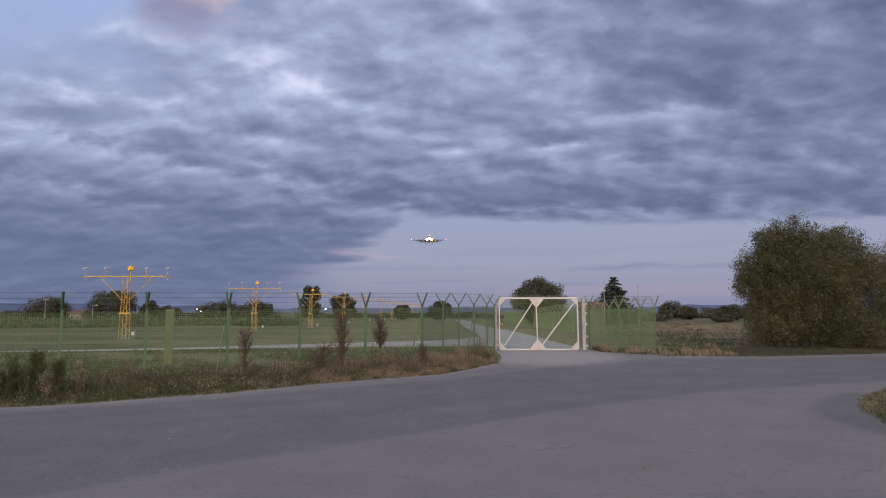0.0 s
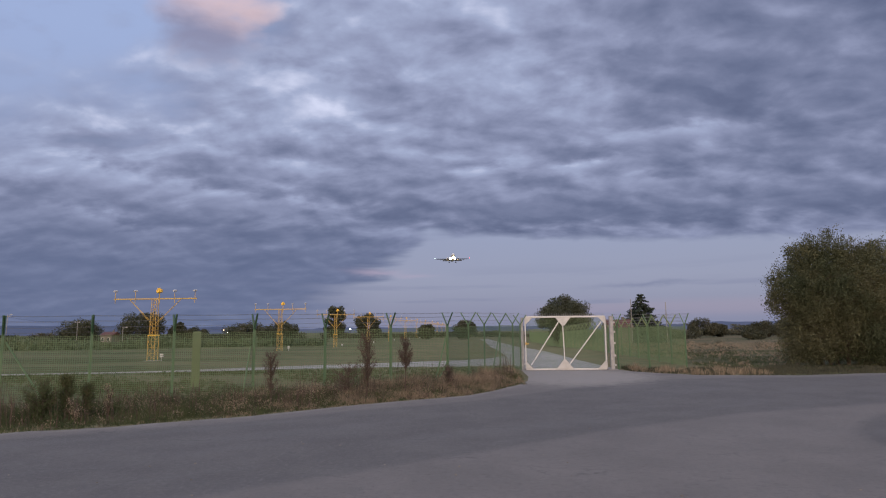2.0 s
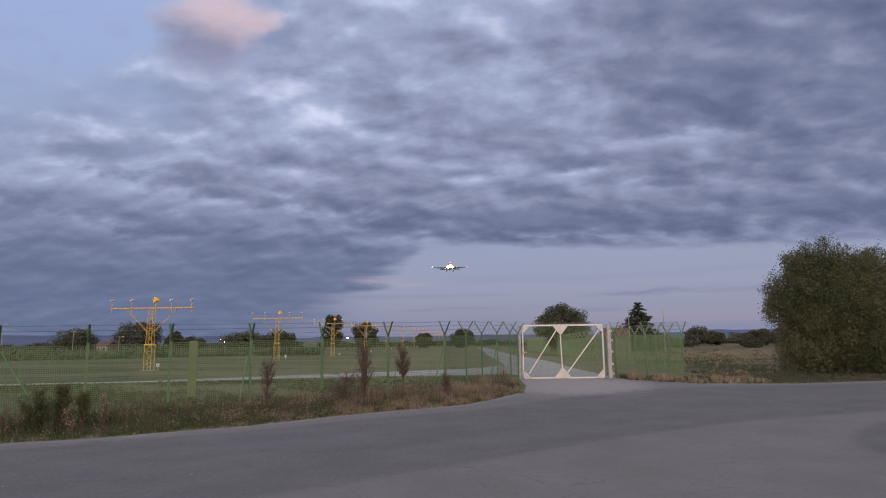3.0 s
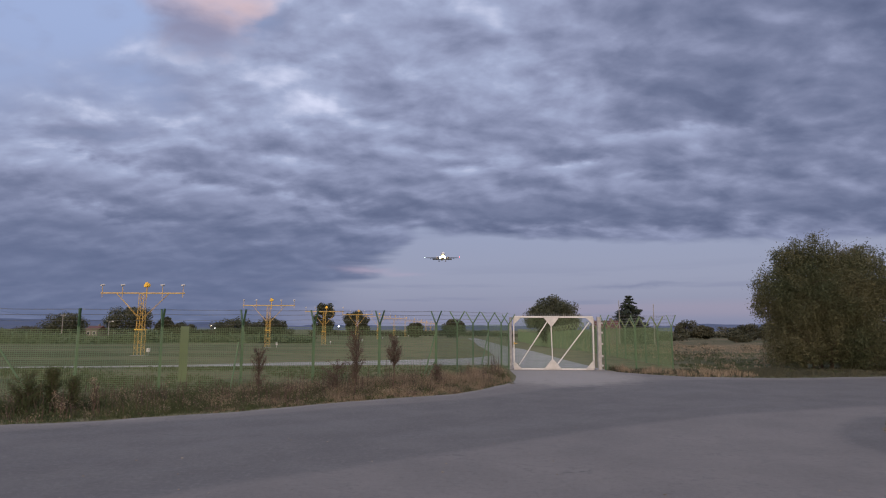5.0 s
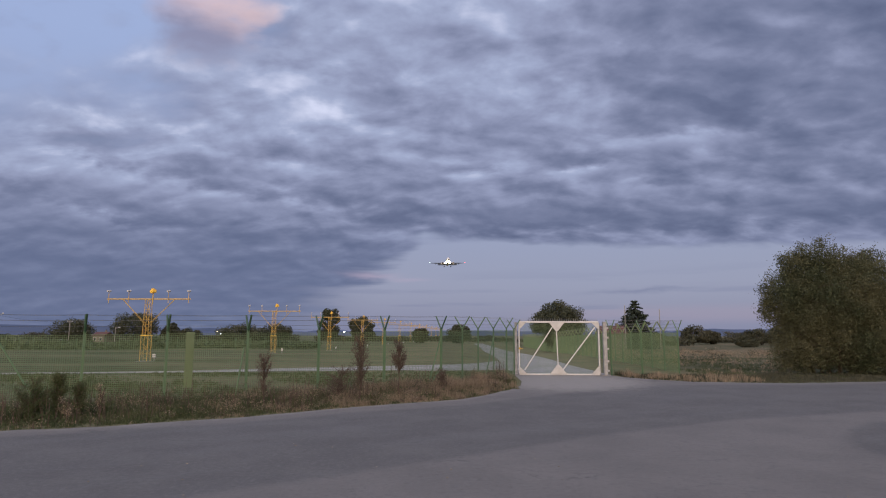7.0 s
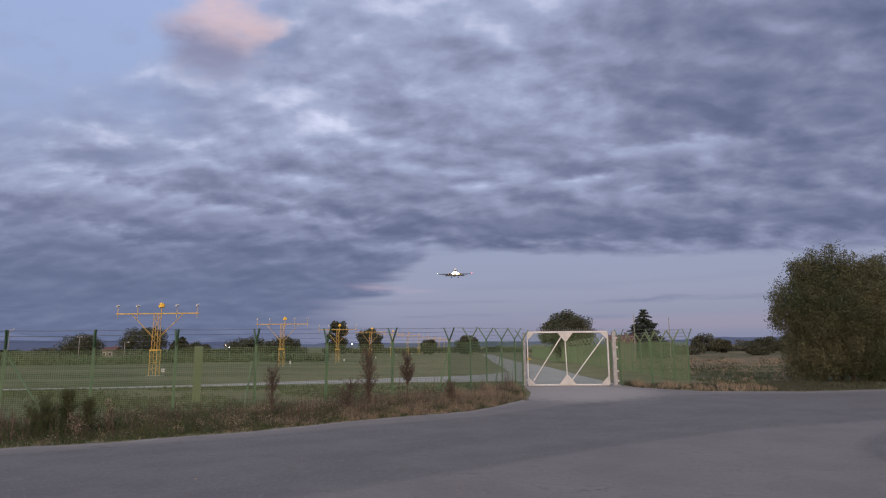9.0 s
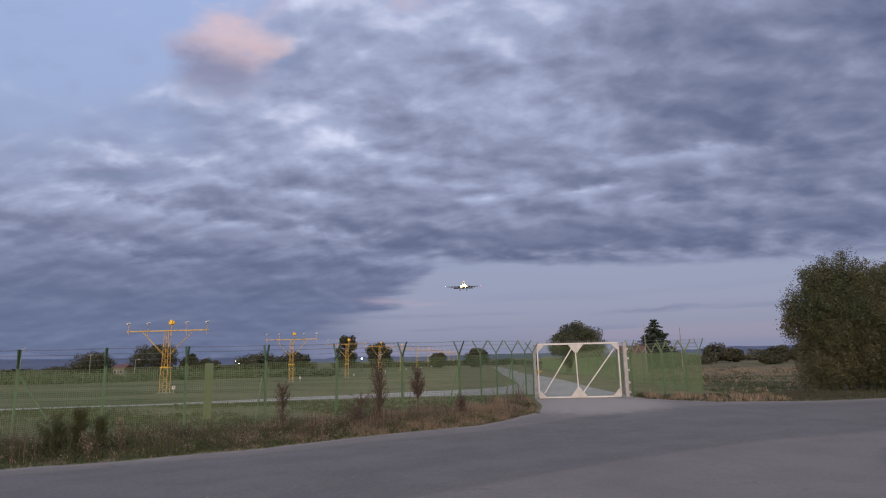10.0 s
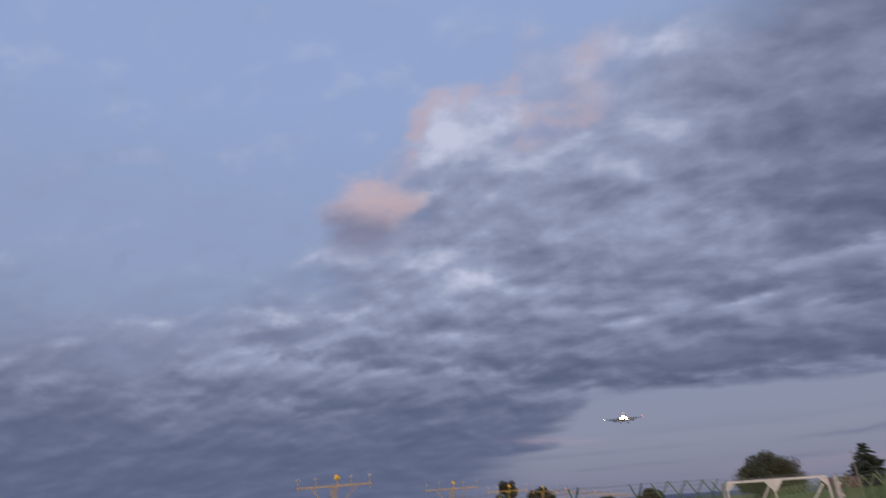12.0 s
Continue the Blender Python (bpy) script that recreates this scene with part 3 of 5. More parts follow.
def strand(parent, pts, r=0.0042):
    """A barbed wire sagging a little between the posts."""
    verts, faces = [], []
    ring = [(math.cos(a), math.sin(a)) for a in (0.5, 2.6, 4.7)]
    path = []
    for a, b in zip(pts, pts[1:]):
        for i in range(4):
            t = i / 4
            p = [a[j] + (b[j] - a[j]) * t for j in range(3)]
            p[2] -= 0.02 * math.sin(math.pi * t)
            path.append(p)
    path.append(pts[-1])
    for p in path:
        verts += [(p[0], p[1] + r * c, p[2] + r * s) for c, s in ring]
    for k in range(len(path) - 1):
        for i in range(3):
            j = (i + 1) % 3
            faces.append((3 * k + i, 3 * k + j, 3 * k + 3 + j, 3 * k + 3 + i))
    # barbs
    for a, b in zip(path, path[1:]):
        ln = math.dist(a, b)
        for i in range(int(ln / 0.12)):
            t = (i + 0.5) * 0.12 / ln
            c = [a[j] + (b[j] - a[j]) * t for j in range(3)]
            k = len(verts)
            verts += [(c[0] - 0.004, c[1], c[2] - 0.025), (c[0] + 0.004, c[1], c[2] - 0.025), (c[0], c[1] + 0.004, c[2] + 0.025)]
            faces.append((k, k + 1, k + 2))
    return raw("barbed_wire", verts, faces, M_BARB, parent)


def fence(posts, label, step=0.066, r=0.0058, braces=(), swing=0.0, arms=None, first=0, stout=0.62):
    """posts: x, y, joint height, top height."""
    root = empty("fence", posts[0][0], posts[0][1], 0, **{"label": label, "category": "fence"})
    inv = root.matrix_basis.inverted()
    ways = []
    for i, p in enumerate(posts):
        a, b = posts[max(0, i - 1)], posts[min(len(posts) - 1, i + 1)]
        v = np.array((b[0] - a[0], b[1] - a[1]))
        ways.append(v / np.hypot(*v))
    for p, wv in list(zip(posts, ways))[first:]:
        y_post(root, p[0], p[1], wv, float(land(p[0], p[1])), p[2], p[3], M_GREEN, swing, arms or M_GREEN, stout)
    for a, b in zip(posts, posts[1:]):
        wire_panel(a[0], a[1], b[0], b[1], float(land(a[0], a[1])) + 0.06, (a[2] + b[2]) / 2 - 0.09, step, r, root)
    for s in (-1, 1):
        for f in (0.35, 0.68, 0.97):
            strand(root, [(p[0] - s * wv[1] * 0.36 * f, p[1] + s * wv[0] * 0.36 * f, p[2] + (p[3] - p[2]) * f) for p, wv in zip(posts, ways)])
    strand(root, [(p[0], p[1], p[2] + 0.05) for p in posts])
    for (x0, y0, z0), (x1, y1, z1) in braces:
        bm = bmesh.new()
        rod(bm, (x0, y0, z0), (x1, y1, z1), 0.03, sides=6)
        part("brace", bm, M_GREEN, root)
    for ob in root.children:
        ob.matrix_parent_inverse = inv
    return root


LEFT = [(-25.0, 16.2), (-22.58, 17.1), (-20.15, 18.0), (-17.72, 18.9), (-15.29, 19.8), (-12.86, 20.7), (-10.43, 21.6), (-7.87, 22.5), (-5.45, 23.4), (-3.06, 24.3), (-0.86, 25.3)]
TURN = [(-0.86, 25.3), (0.0, 27.0), (0.74, 28.8), (1.54, 30.5), (2.31, 32.3)]
fence([(x, y, 2.10 + 0.036 * i, 2.80 + 0.018 * i) for i, (x, y) in enumerate(LEFT)], "green welded mesh security fence with Y-shaped barbed wire arms", swing=radians(14), arms=M_GREEN_DARK, stout=0.85,
      braces=[((-15.2, 19.83, 2.0), (-14.1, 20.24, 0.1)), ((-7.97, 22.42, 1.75), (-8.12, 22.2, 0.05)), ((-0.86, 25.3, 2.2), (-1.38, 25.1, 0.15)), ((-0.86, 25.3, 1.0), (-1.35, 25.1, 0.1))])
fence([(x, y, 2.47 + 0.03 * i, 3.0 + 0.03 * i) for i, (x, y) in enumerate(TURN)] + [(2.80, 33.5, 2.55, 3.05)], "green mesh fence wing running up to the gate", first=1,
      braces=[((1.54, 30.5, 2.1), (1.08, 29.6, 0.1))])
fence([(8.0, 33.6, 2.5, 3.05), (9.9, 34.5, 2.5, 3.05), (12.25, 35.5, 2.46, 3.1)], "short green mesh fence bay beside the gate", r=0.0052, stout=0.8)
REAR = along([(12.25, 35.5), (14.2, 108.0), (15.0, 150.0)], 2.7)
fence([(x, y, 2.46 + float(land(x, y)) - 0.1, 3.08 + float(land(x, y)) - 0.1) for x, y in REAR], "long green mesh fence beside the service road", 0.06, 0.0045, arms=M_ARM, first=1, stout=0.95)


def cover_strip():
    bm = bmesh.new()
    box(bm, -0.14, -0.012, 0.0, 0.14, 0.012, 1.95, 0.004)
    ob = part("fence_plate", bm, material("pale_green_sheet", (0.12, 0.165, 0.085), (0.14, 0.19, 0.095), 1.2, 0.6, 0.0, 0.05))
    ob.matrix_basis = pose(-9.75, 21.92, 0.35, 0, 0, 20)
    return tagged(ob, "pale green upright sheet strip fixed on the fence", "panel")


cover_strip()


# ---- gate ----
def gate():
    root = empty("sliding_gate", 5.3, 33.55, 0.1, label="white painted steel gate with diagonal braces, closed across the driveway", category="gate")
    x0, x1, z0, z1, xm = -2.22, 2.06, 0.05, 2.83, -0.19
    t = 0.032

    def bar(name, a, b, r=t, mt=M_WHITE):
        bm = bmesh.new()
        a, b = Vector((a[0], 0, a[1])), Vector((b[0], 0, b[1]))
        d = (b - a)
        m = Matrix.Translation((a + b) / 2) @ Matrix.Rotation(math.atan2(d.x, d.z), 4, "Y") @ Matrix.Diagonal((2 * r, 2 * r, d.length, 1))
        bmesh.ops.create_cube(bm, size=1.0, matrix=m)
        bmesh.ops.bevel(bm, geom=bm.edges[:], offset=0.008, segments=1, affect="EDGES")
        return part(name, bm, mt, root)

    bar("top_rail", (x0, z1), (x1, z1), 0.042)
    bar("bottom_rail", (x0, z0), (x1, z0), 0.04)
    bar("stile", (x0, z0 + 0.05), (x0, z1 - 0.06))
    bar("stile", (x1, z0 + 0.05), (x1, z1 - 0.06))
    bar("middle_bar", (xm - 0.02, z1 - 0.06), (xm + 0.05, z0 + 0.05), 0.026)
    bar("diagonal_brace", (x0 + 0.28, z0 + 0.22), (xm - 0.22, z1 - 0.26), 0.027)
    bar("diagonal_brace", (xm + 0.30, z0 + 0.25), (x1 - 0.20, z1 - 0.28), 0.027)
    c = 0.42
    plates = [[(x0, z1), (x0 + c, z1), (x0, z1 - c)], [(x1, z1), (x1, z1 - c), (x1 - c, z1)],
              [(xm - 0.44, z1), (xm + 0.44, z1), (xm + 0.06, z1 - 0.48), (xm - 0.06, z1 - 0.48)],
              [(x0, z0), (x0, z0 + c), (x0 + c, z0)], [(x1, z0), (x1 - c * 1.1, z0), (x1, z0 + c * 1.2)],
              [(xm - 0.42, z0), (xm - 0.02, z0 + 0.5), (xm + 0.10, z0 + 0.5), (xm + 0.52, z0)]]
    # gussets are white like the bars; the grey paints in their shade
    for p in plates:
        bm = bmesh.new()
        prism(bm, p, -0.068, -0.058)
        part("gusset_plate", bm, M_PALE, root)
    for i in range(34):
        bm = bmesh.new()
        x = x0 + 0.1 + i * (x1 - x0 - 0.2) / 33
        rod(bm, (x, 0, z1 + 0.04), (x, 0, z1 + 0.19), 0.017, 0.005, sides=4)
        part("spike", bm, M_GALV, root)
    pn = wire_panel(x0, 0.02, x1, 0.02, z0 + 0.05, z1 - 0.05, 0.06, 0.0046, root)
    pn.name = "mesh_infill"
    bm = bmesh.new()
    box(bm, x0 + 0.06, -0.09, 1.38, x0 + 0.18, -0.05, 1.43, 0.01)
    box(bm, x0 - 0.02, -0.08, 1.35, x0 + 0.06, -0.04, 1.48, 0.01)
    part("latch", bm, M_YELLOW, root, "yellow latch")
    return root


gate()


def gate_post(name, x, y, wd, h, mt, label, rollers):
    root = empty(name, x, y, float(land(x, y)), label=label, category="gate post")
    bm = bmesh.new()
    box(bm, -wd / 2, -wd / 2, 0, wd / 2, wd / 2, h, 0.012)
    part("shaft", bm, mt, root)
    bm = bmesh.new()
    box(bm, -wd / 2 - 0.01, -wd / 2 - 0.01, h, wd / 2 + 0.01, wd / 2 + 0.01, h + 0.03, 0.01)
    part("cap", bm, mt, root)
    bm = bmesh.new()
    box(bm, -wd / 2 - 0.14, -wd / 2 - 0.14, 0.0, wd / 2 + 0.14, wd / 2 + 0.14, 0.05, 0.02)
    part("footing", bm, M_CONCRETE, root)
    for z in rollers:
        bm = bmesh.new()
        box(bm, wd / 2, -0.05, z - 0.05, wd / 2 + 0.09, 0.05, z + 0.05, 0.01)
        part("bracket", bm, M_PALE, root, "small pale bracket")
    return root


gate_post("gate_post", 2.93, 33.75, 0.14, 2.78, M_GALV, "grey galvanised square post at the gate latch", (0.3,))
gate_post("gate_post", 7.66, 33.45, 0.20, 2.82, M_GALV, "stout pale grey guide post carrying the gate rollers", (0.25, 0.75, 1.4, 2.0, 2.5))
gate_post("gate_post", 7.42, 33.85, 0.12, 2.75, M_GALV, "grey galvanised square post behind the gate", ())


# ---- approach light masts ----
def mast():
    root = empty("approach_light_mast", -25.2, 48.6, float(land(-25, 48.6)), label="yellow lattice approach light mast with crossbar and lamps", category="light mast")
    H, w0, w1 = 4.93, 0.285, 0.235
    legs = [(-1, -1), (1, -1), (1, 1), (-1, 1)]

    def at(i, z):
        k = w0 if z < 2.02 else w1 - 0.05 * (z - 2.02) / 2.9
        return Vector((legs[i][0] * k, legs[i][1] * k, z))

    for i in range(4):
        bm = bmesh.new()
        rod(bm, at(i, 0), at(i, 2.0), 0.024, sides=6)
        rod(bm, at(i, 2.03), at(i, H), 0.021, sides=6)
        part("leg", bm, M_YELLOW, root)
    for i in range(4):
        j = (i + 1) % 4
        bm = bmesh.new()
        zs = list(np.linspace(0.15, 1.95, 5)) + list(np.linspace(2.1, H - 0.05, 8))
        for k, (a, b) in enumerate(zip(zs, zs[1:])):
            p, q = (i, j) if k % 2 else (j, i)
            rod(bm, at(p, a), at(q, b), 0.011, sides=4)
            rod(bm, at(i, b), at(j, b), 0.009, sides=4)
        part("lattice", bm, M_YELLOW, root)
    bm = bmesh.new()
    for z in (1.98,):
        box(bm, -w0 - 0.06, -w0 - 0.06, z, w0 + 0.06, w0 + 0.04, z + 0.07, 0.015)
    part("collar", bm, M_LAMP_Y, root, "bright yellow collar plate")
    bm = bmesh.new()
    box(bm, -3.42, -0.05, H - 0.045, 3.40, 0.05, H + 0.045, 0.015)
    part("crossbar", bm, M_YELLOW, root)
    for s in (-1, 1):
        for d in (-0.12, 0.12):
            bm = bmesh.new()
            rod(bm, (s * 2.1, d * 0.3, H - 0.05), (s * 0.28, d, 3.05), 0.017, sides=5)
            part("strut", bm, M_YELLOW, root)
    for x in (-3.26, -1.62, 1.62, 3.28):
        bm = bmesh.new()
        rod(bm, (x, -0.09, H - 0.35), (x, -0.09, H + 0.55), 0.022, sides=8)
        pole = part("lamp_pole", bm, M_YELLOW, root)
        bm = bmesh.new()
        rod(bm, (x - 0.02, -0.28, H + 0.62), (x + 0.02, 0.08, H + 0.66), 0.07, 0.085, sides=10)
        ball(bm, (x, 0.08, H + 0.66), 0.085, 0.08, 0.085)
        part("lamp_head", bm, M_PALE, pole, "small pale lamp head")
    bm = bmesh.new()
    rod(bm, (0.34, -0.05, H - 0.4), (0.34, -0.05, H + 0.55), 0.045, sides=8)
    pole = part("flash_pole", bm, M_YELLOW, root)
    bm = bmesh.new()
    box(bm, 0.12, -0.28, H + 0.50, 0.56, 0.18, H + 0.86, 0.0)
    bmesh.ops.bevel(bm, geom=[e for e in bm.edges if e.verts[0].co.z > H + 0.7 or e.verts[1].co.z > H + 0.7], offset=0.13, segments=3, affect="EDGES")
    bmesh.ops.rotate(bm, verts=bm.verts, cent=(0.34, -0.05, H + 0.6), matrix=Matrix.Rotation(radians(-12), 3, "Y"))
    part("flash_lamp", bm, M_LAMP_Y, pole, "large rounded yellow flashing lamp")
    for s in (-1, 1):
        bm = bmesh.new()
        box(bm, s * w0 - 0.2, -w0 - 0.2, -0.1, s * w0 + 0.2, w0 + 0.2, 0.02, 0.01)
        part("footing", bm, M_CONCRETE, root)
    tagged(root, group="row of approach light masts")
    return root


first = mast()
MASTS = [(-24.25, 78.8, 1.09), (-23.2, 107.5, 1.17), (-22.1, 136.5, 1.22), (-21.1, 166, 1.24), (-19.7, 195, 1.25), (-18.6, 224, 1.25), (-17.5, 253, 1.25), (-16.4, 282, 1.25), (-15.3, 311, 1.25), (-14.2, 340, 1.25), (-13.1, 369, 1.25)]
for x, y, s in MASTS:
    copy_thing(first, Matrix.Translation((x, y, float(land(x, y)))) @ Matrix.Diagonal((1, 1, s, 1)))


def junction_box():
    root = empty("junction_box", -24.25, 48.2, float(land(-24, 48)), label="small white electrical box on a short post in the grass", category="electrical box", group="boxes beside the masts")
    bm = bmesh.new()
    rod(bm, (0, 0, -0.05), (0, 0, 0.35), 0.03, sides=8)
    part("stake", bm, M_GALV, root)
    bm = bmesh.new()
    box(bm, -0.12, -0.09, 0.30, 0.12, 0.09, 0.58, 0.02)
    part("housing", bm, M_PALE, root)
    return root


jb = junction_box()
for x, y, s in MASTS[:6]:
    copy_thing(jb, Matrix.Translation((x + 1.3, y - 0.4, float(land(x, y)))) @ Matrix.Diagonal((1.0, 1.0, 1.1, 1)))


# ---- vegetation ----
def leaf_mesh(name, centres, size, mt, parent, rng, label="", flat=0.0, long=1.5):
    """Many small folded leaves, each two triangles bent along the middle rib."""
    n = len(centres)
    c = np.asarray(centres)
    d = rng.normal(size=(n, 3))
    d[:, 2] *= 1 - flat
    d /= np.linalg.norm(d, axis=1)[:, None]
    e = np.cross(d, rng.normal(size=(n, 3)))
    e /= np.linalg.norm(e, axis=1)[:, None] + 1e-9
    nn = np.cross(d, e)
    s = (size * rng.uniform(0.6, 1.35, n))[:, None]
    a = c - d * s * long * 0.5
    b = c + d * s * long * 0.5
    l = c + e * s * 0.42 + nn * s * 0.12
    r = c - e * s * 0.42 + nn * s * 0.12
    verts = np.stack([a, l, b, r], 1).reshape(-1, 3)
    idx = np.arange(n)[:, None] * 4
    faces = np.concatenate([idx + [0, 2, 1], idx + [0, 3, 2]], 1).reshape(-1, 3)
    me = bpy.data.meshes.new(name)
    me.vertices.add(len(verts))
    me.vertices.foreach_set("co", verts.astype(np.float32).ravel())
    me.loops.add(faces.size)
    me.loops.foreach_set("vertex_index", faces.astype(np.int32).ravel())
    me.polygons.add(len(faces))
    me.polygons.foreach_set("loop_start", np.arange(0, faces.size, 3, dtype=np.int32))
    me.update(calc_edges=True)
    me.materials.append(mt)
    ob = new(name, me)
    ob.parent = parent
    return tagged(ob, label=label)


def limb(bm, a, b, r0, r1, rng, steps=4, wander=0.12):
    """A crooked tapered limb; returns its points."""
    a, b = Vector(a), Vector(b)
    ln = (b - a).length
    pts = [a + (b - a) * i / steps + (Vector(rng.normal(size=3)) * wander * ln * 0.25 if 0 < i < steps else Vector((0, 0, 0))) for i in range(steps + 1)]
    for i in range(steps):
        f0, f1 = i / steps, (i + 1) / steps
        rod(bm, pts[i], pts[i + 1], r0 + (r1 - r0) * f0, r0 + (r1 - r0) * f1, sides=5, caps=False)
    return pts


def broadleaf(x, y, wd, ht, seed, leaves, size, mt, label, name="tree", bare=0.18, stems=1, clumps=40, top=0.5, low=0.0, group=""):
    """Tapered trunk or several stems, limbs, and a crown of leaf clumps with gaps."""
    rng = np.random.default_rng(seed)
    root = empty(name, x, y, float(land(x, y)), label=label, category="bush" if stems > 2 else "tree", group=group)
    bm = bmesh.new()
    tips = []
    base = ht * bare
    lim = []
    for s in range(stems):
        ox, oy = (rng.normal(size=2) * wd * 0.12) if stems > 1 else (0, 0)
        lean = rng.normal(size=2) * wd * (0.16 if stems > 1 else 0.04)
        p = limb(bm, (ox, oy, -0.1), (ox + lean[0], oy + lean[1], ht * rng.uniform(0.6, 0.85)), 0.022 * ht / math.sqrt(stems), 0.006 * ht, rng, 5, 0.06)
        lim.append(p)
        part("stem" if stems > 1 else "trunk", bm, M_BARK, root)
        bm = bmesh.new()
    bm = bmesh.new()
    rx, rz = wd / 2, (ht - base) / 2
    cz = base + rz
    for k in range(clumps):
        v = rng.normal(size=3)
        v /= np.linalg.norm(v)
        rad = rng.uniform(0.45, 1.0) ** 0.6
        c = np.array((v[0] * rx * rad * 0.86, v[1] * rx * rad * 0.86, cz + v[2] * rz * rad * 0.88))
        h = (c[2] - base) / (2 * rz)
        squeeze = 1 - top * max(0.0, h - 0.45) ** 1.3 - low * max(0.0, 0.35 - h)
        c[0] *= squeeze
        c[1] *= squeeze
        p = lim[k % stems]
        near = min(p[1:], key=lambda q: (Vector(c) - q).length + max(0, q.z - c[2]) * 1.5)
        if k % 11 == 0 or clumps < 300:
            limb(bm, near, c, 0.007 * ht / math.sqrt(stems) + 0.01, 0.006, rng, 3, 0.15)
        tips.append(c)
    tagged(part("branch", bm, M_BARK, root), kind="stuff")
    per = leaves // clumps
    cs = []
    for c in tips:
        r = wd * rng.uniform(0.09, 0.18)
        q = rng.normal(size=(per, 3))
        q *= (rng.uniform(0, 1, per) ** 0.45 / np.linalg.norm(q, axis=1))[:, None] * r * np.array((1.15, 1.15, 0.85))
        cs.append(c + q)
    tagged(leaf_mesh("crown", np.concatenate(cs), size, mt, root, rng), kind="stuff")
    return root


def conifer(x, y, wd, ht, seed, label):
    rng = np.random.default_rng(seed)
    root = empty("conifer", x, y, float(land(x, y)), label=label, category="tree")
    bm = bmesh.new()
    limb(bm, (0, 0, -0.1), (0, 0, ht * 0.98), 0.02 * ht, 0.01, rng, 6, 0.01)
    part("trunk", bm, M_BARK, root)
    bm = bmesh.new()
    cs = []
    tiers = 21
    for t in range(tiers):
        f = t / tiers
        z = ht * (0.08 + 0.88 * f) + rng.uniform(-0.15, 0.15)
        reach = wd / 2 * (1 - f) ** 0.75 * rng.uniform(0.85, 1.1) + 0.12
        nb = max(5, int(11 - 6 * f))
        for b in range(nb):
            a = 2 * math.pi * (b + rng.uniform(-0.25, 0.25)) / nb + t * 0.7
            r = reach * rng.uniform(0.7, 1.12)
            tip = Vector((math.cos(a) * r, math.sin(a) * r, z - 0.22 * r + rng.uniform(-0.35, 0.35)))
            rod(bm, (0, 0, z), tip, 0.05, 0.01, sides=4, caps=False)
            m = int(150 * (0.25 + r / (wd / 2)))
            s = rng.uniform(0.1, 1.05, m)[:, None]
            q = np.array((0, 0, z)) + s * (np.array(tip) - np.array((0, 0, z)))
            cs.append(q + rng.normal(size=(m, 3)) * np.array((0.16, 0.16, 0.11)) * (0.5 + 0.9 * (1 - f)))
    tagged(part("branch", bm, M_BARK, root), kind="stuff")
    tagged(leaf_mesh("crown", np.concatenate(cs), 0.23, M_NEEDLE, root, rng, long=2.2), kind="stuff")
    return root


def shoot_bush(x, y, lobes, shoots, per, size, seed, mt, label, stems=11):
    """Many-stemmed bush: upright leafy shoots set over and through a cluster of lobes (x, y, z, radius, half height)."""
    rng = np.random.default_rng(seed)
    root = empty("roadside_bush", x, y, float(land(x, y)), label=label, category="bush")
    lb = np.array(lobes)
    share = lb[:, 3] * (lb[:, 3] + lb[:, 4])
    pick = rng.choice(len(lb), shoots, p=share / share.sum())
    v = rng.normal(size=(shoots, 3))
    v /= np.linalg.norm(v, axis=1)[:, None]
    rad = rng.uniform(0.2, 1.0, shoots) ** 0.4
    l = lb[pick]
    feet = l[:, :3] + v * rad[:, None] * np.stack([l[:, 3], l[:, 3], l[:, 4]], -1)
    feet[:, 2] = np.maximum(feet[:, 2], 0.1)
    # shoots lean outwards below and stand upright above
    out = feet[:, :2] / (np.linalg.norm(feet[:, :2], axis=1)[:, None] + 0.5)
    way = np.concatenate([out * rng.uniform(0.1, 0.9, (shoots, 1)), rng.uniform(0.5, 1.1, (shoots, 1))], 1) + rng.normal(size=(shoots, 3)) * 0.25
    way /= np.linalg.norm(way, axis=1)[:, None]
    ln = rng.uniform(0.35, 0.9, shoots) * np.where(rng.uniform(0, 1, shoots) < 0.1, 1.6, 1.0)
    feet -= way * ln[:, None] * 0.6
    lim = []
    for i in range(stems):
        bm = bmesh.new()
        a = rng.uniform(0, 2 * math.pi)
        q = rng.uniform(0.2, 1.0)
        top = (math.cos(a) * 2.6 * q, math.sin(a) * 1.6 * q, rng.uniform(3.6, 5.6))
        lim.append(limb(bm, (math.cos(a) * 1.3 * q, math.sin(a) * 0.9 * q, -0.1), top, 0.07, 0.02, rng, 6, 0.08))
        part("stem", bm, M_BARK, root)
    bm = bmesh.new()
    for i in range(0, shoots, 9):
        f = Vector(feet[i])
        near = min(lim[i % stems][1:], key=lambda q: (f - q).length + max(0, q.z - f.z) * 1.5)
        limb(bm, near, f + Vector(way[i]) * ln[i], 0.022, 0.005, rng, 3, 0.12)
    tagged(part("branch", bm, M_BARK, root), kind="stuff")
    s_ = rng.uniform(0, 1, (shoots, per, 1))
    wide = (0.05 + 0.13 * np.sin(np.pi * np.clip(s_ * 0.9 + 0.08, 0, 1))) * (0.7 + 0.7 * rng.uniform(0, 1, (shoots, 1, 1)))
    cs = feet[:, None, :] + way[:, None, :] * ln[:, None, None] * s_ + rng.normal(size=(shoots, per, 3)) * wide
    cs = cs.reshape(-1, 3)
    cs = cs[cs[:, 2] > 0.02]
    tagged(leaf_mesh("crown", cs, size, mt, root, rng, long=1.7), kind="stuff")
    return root


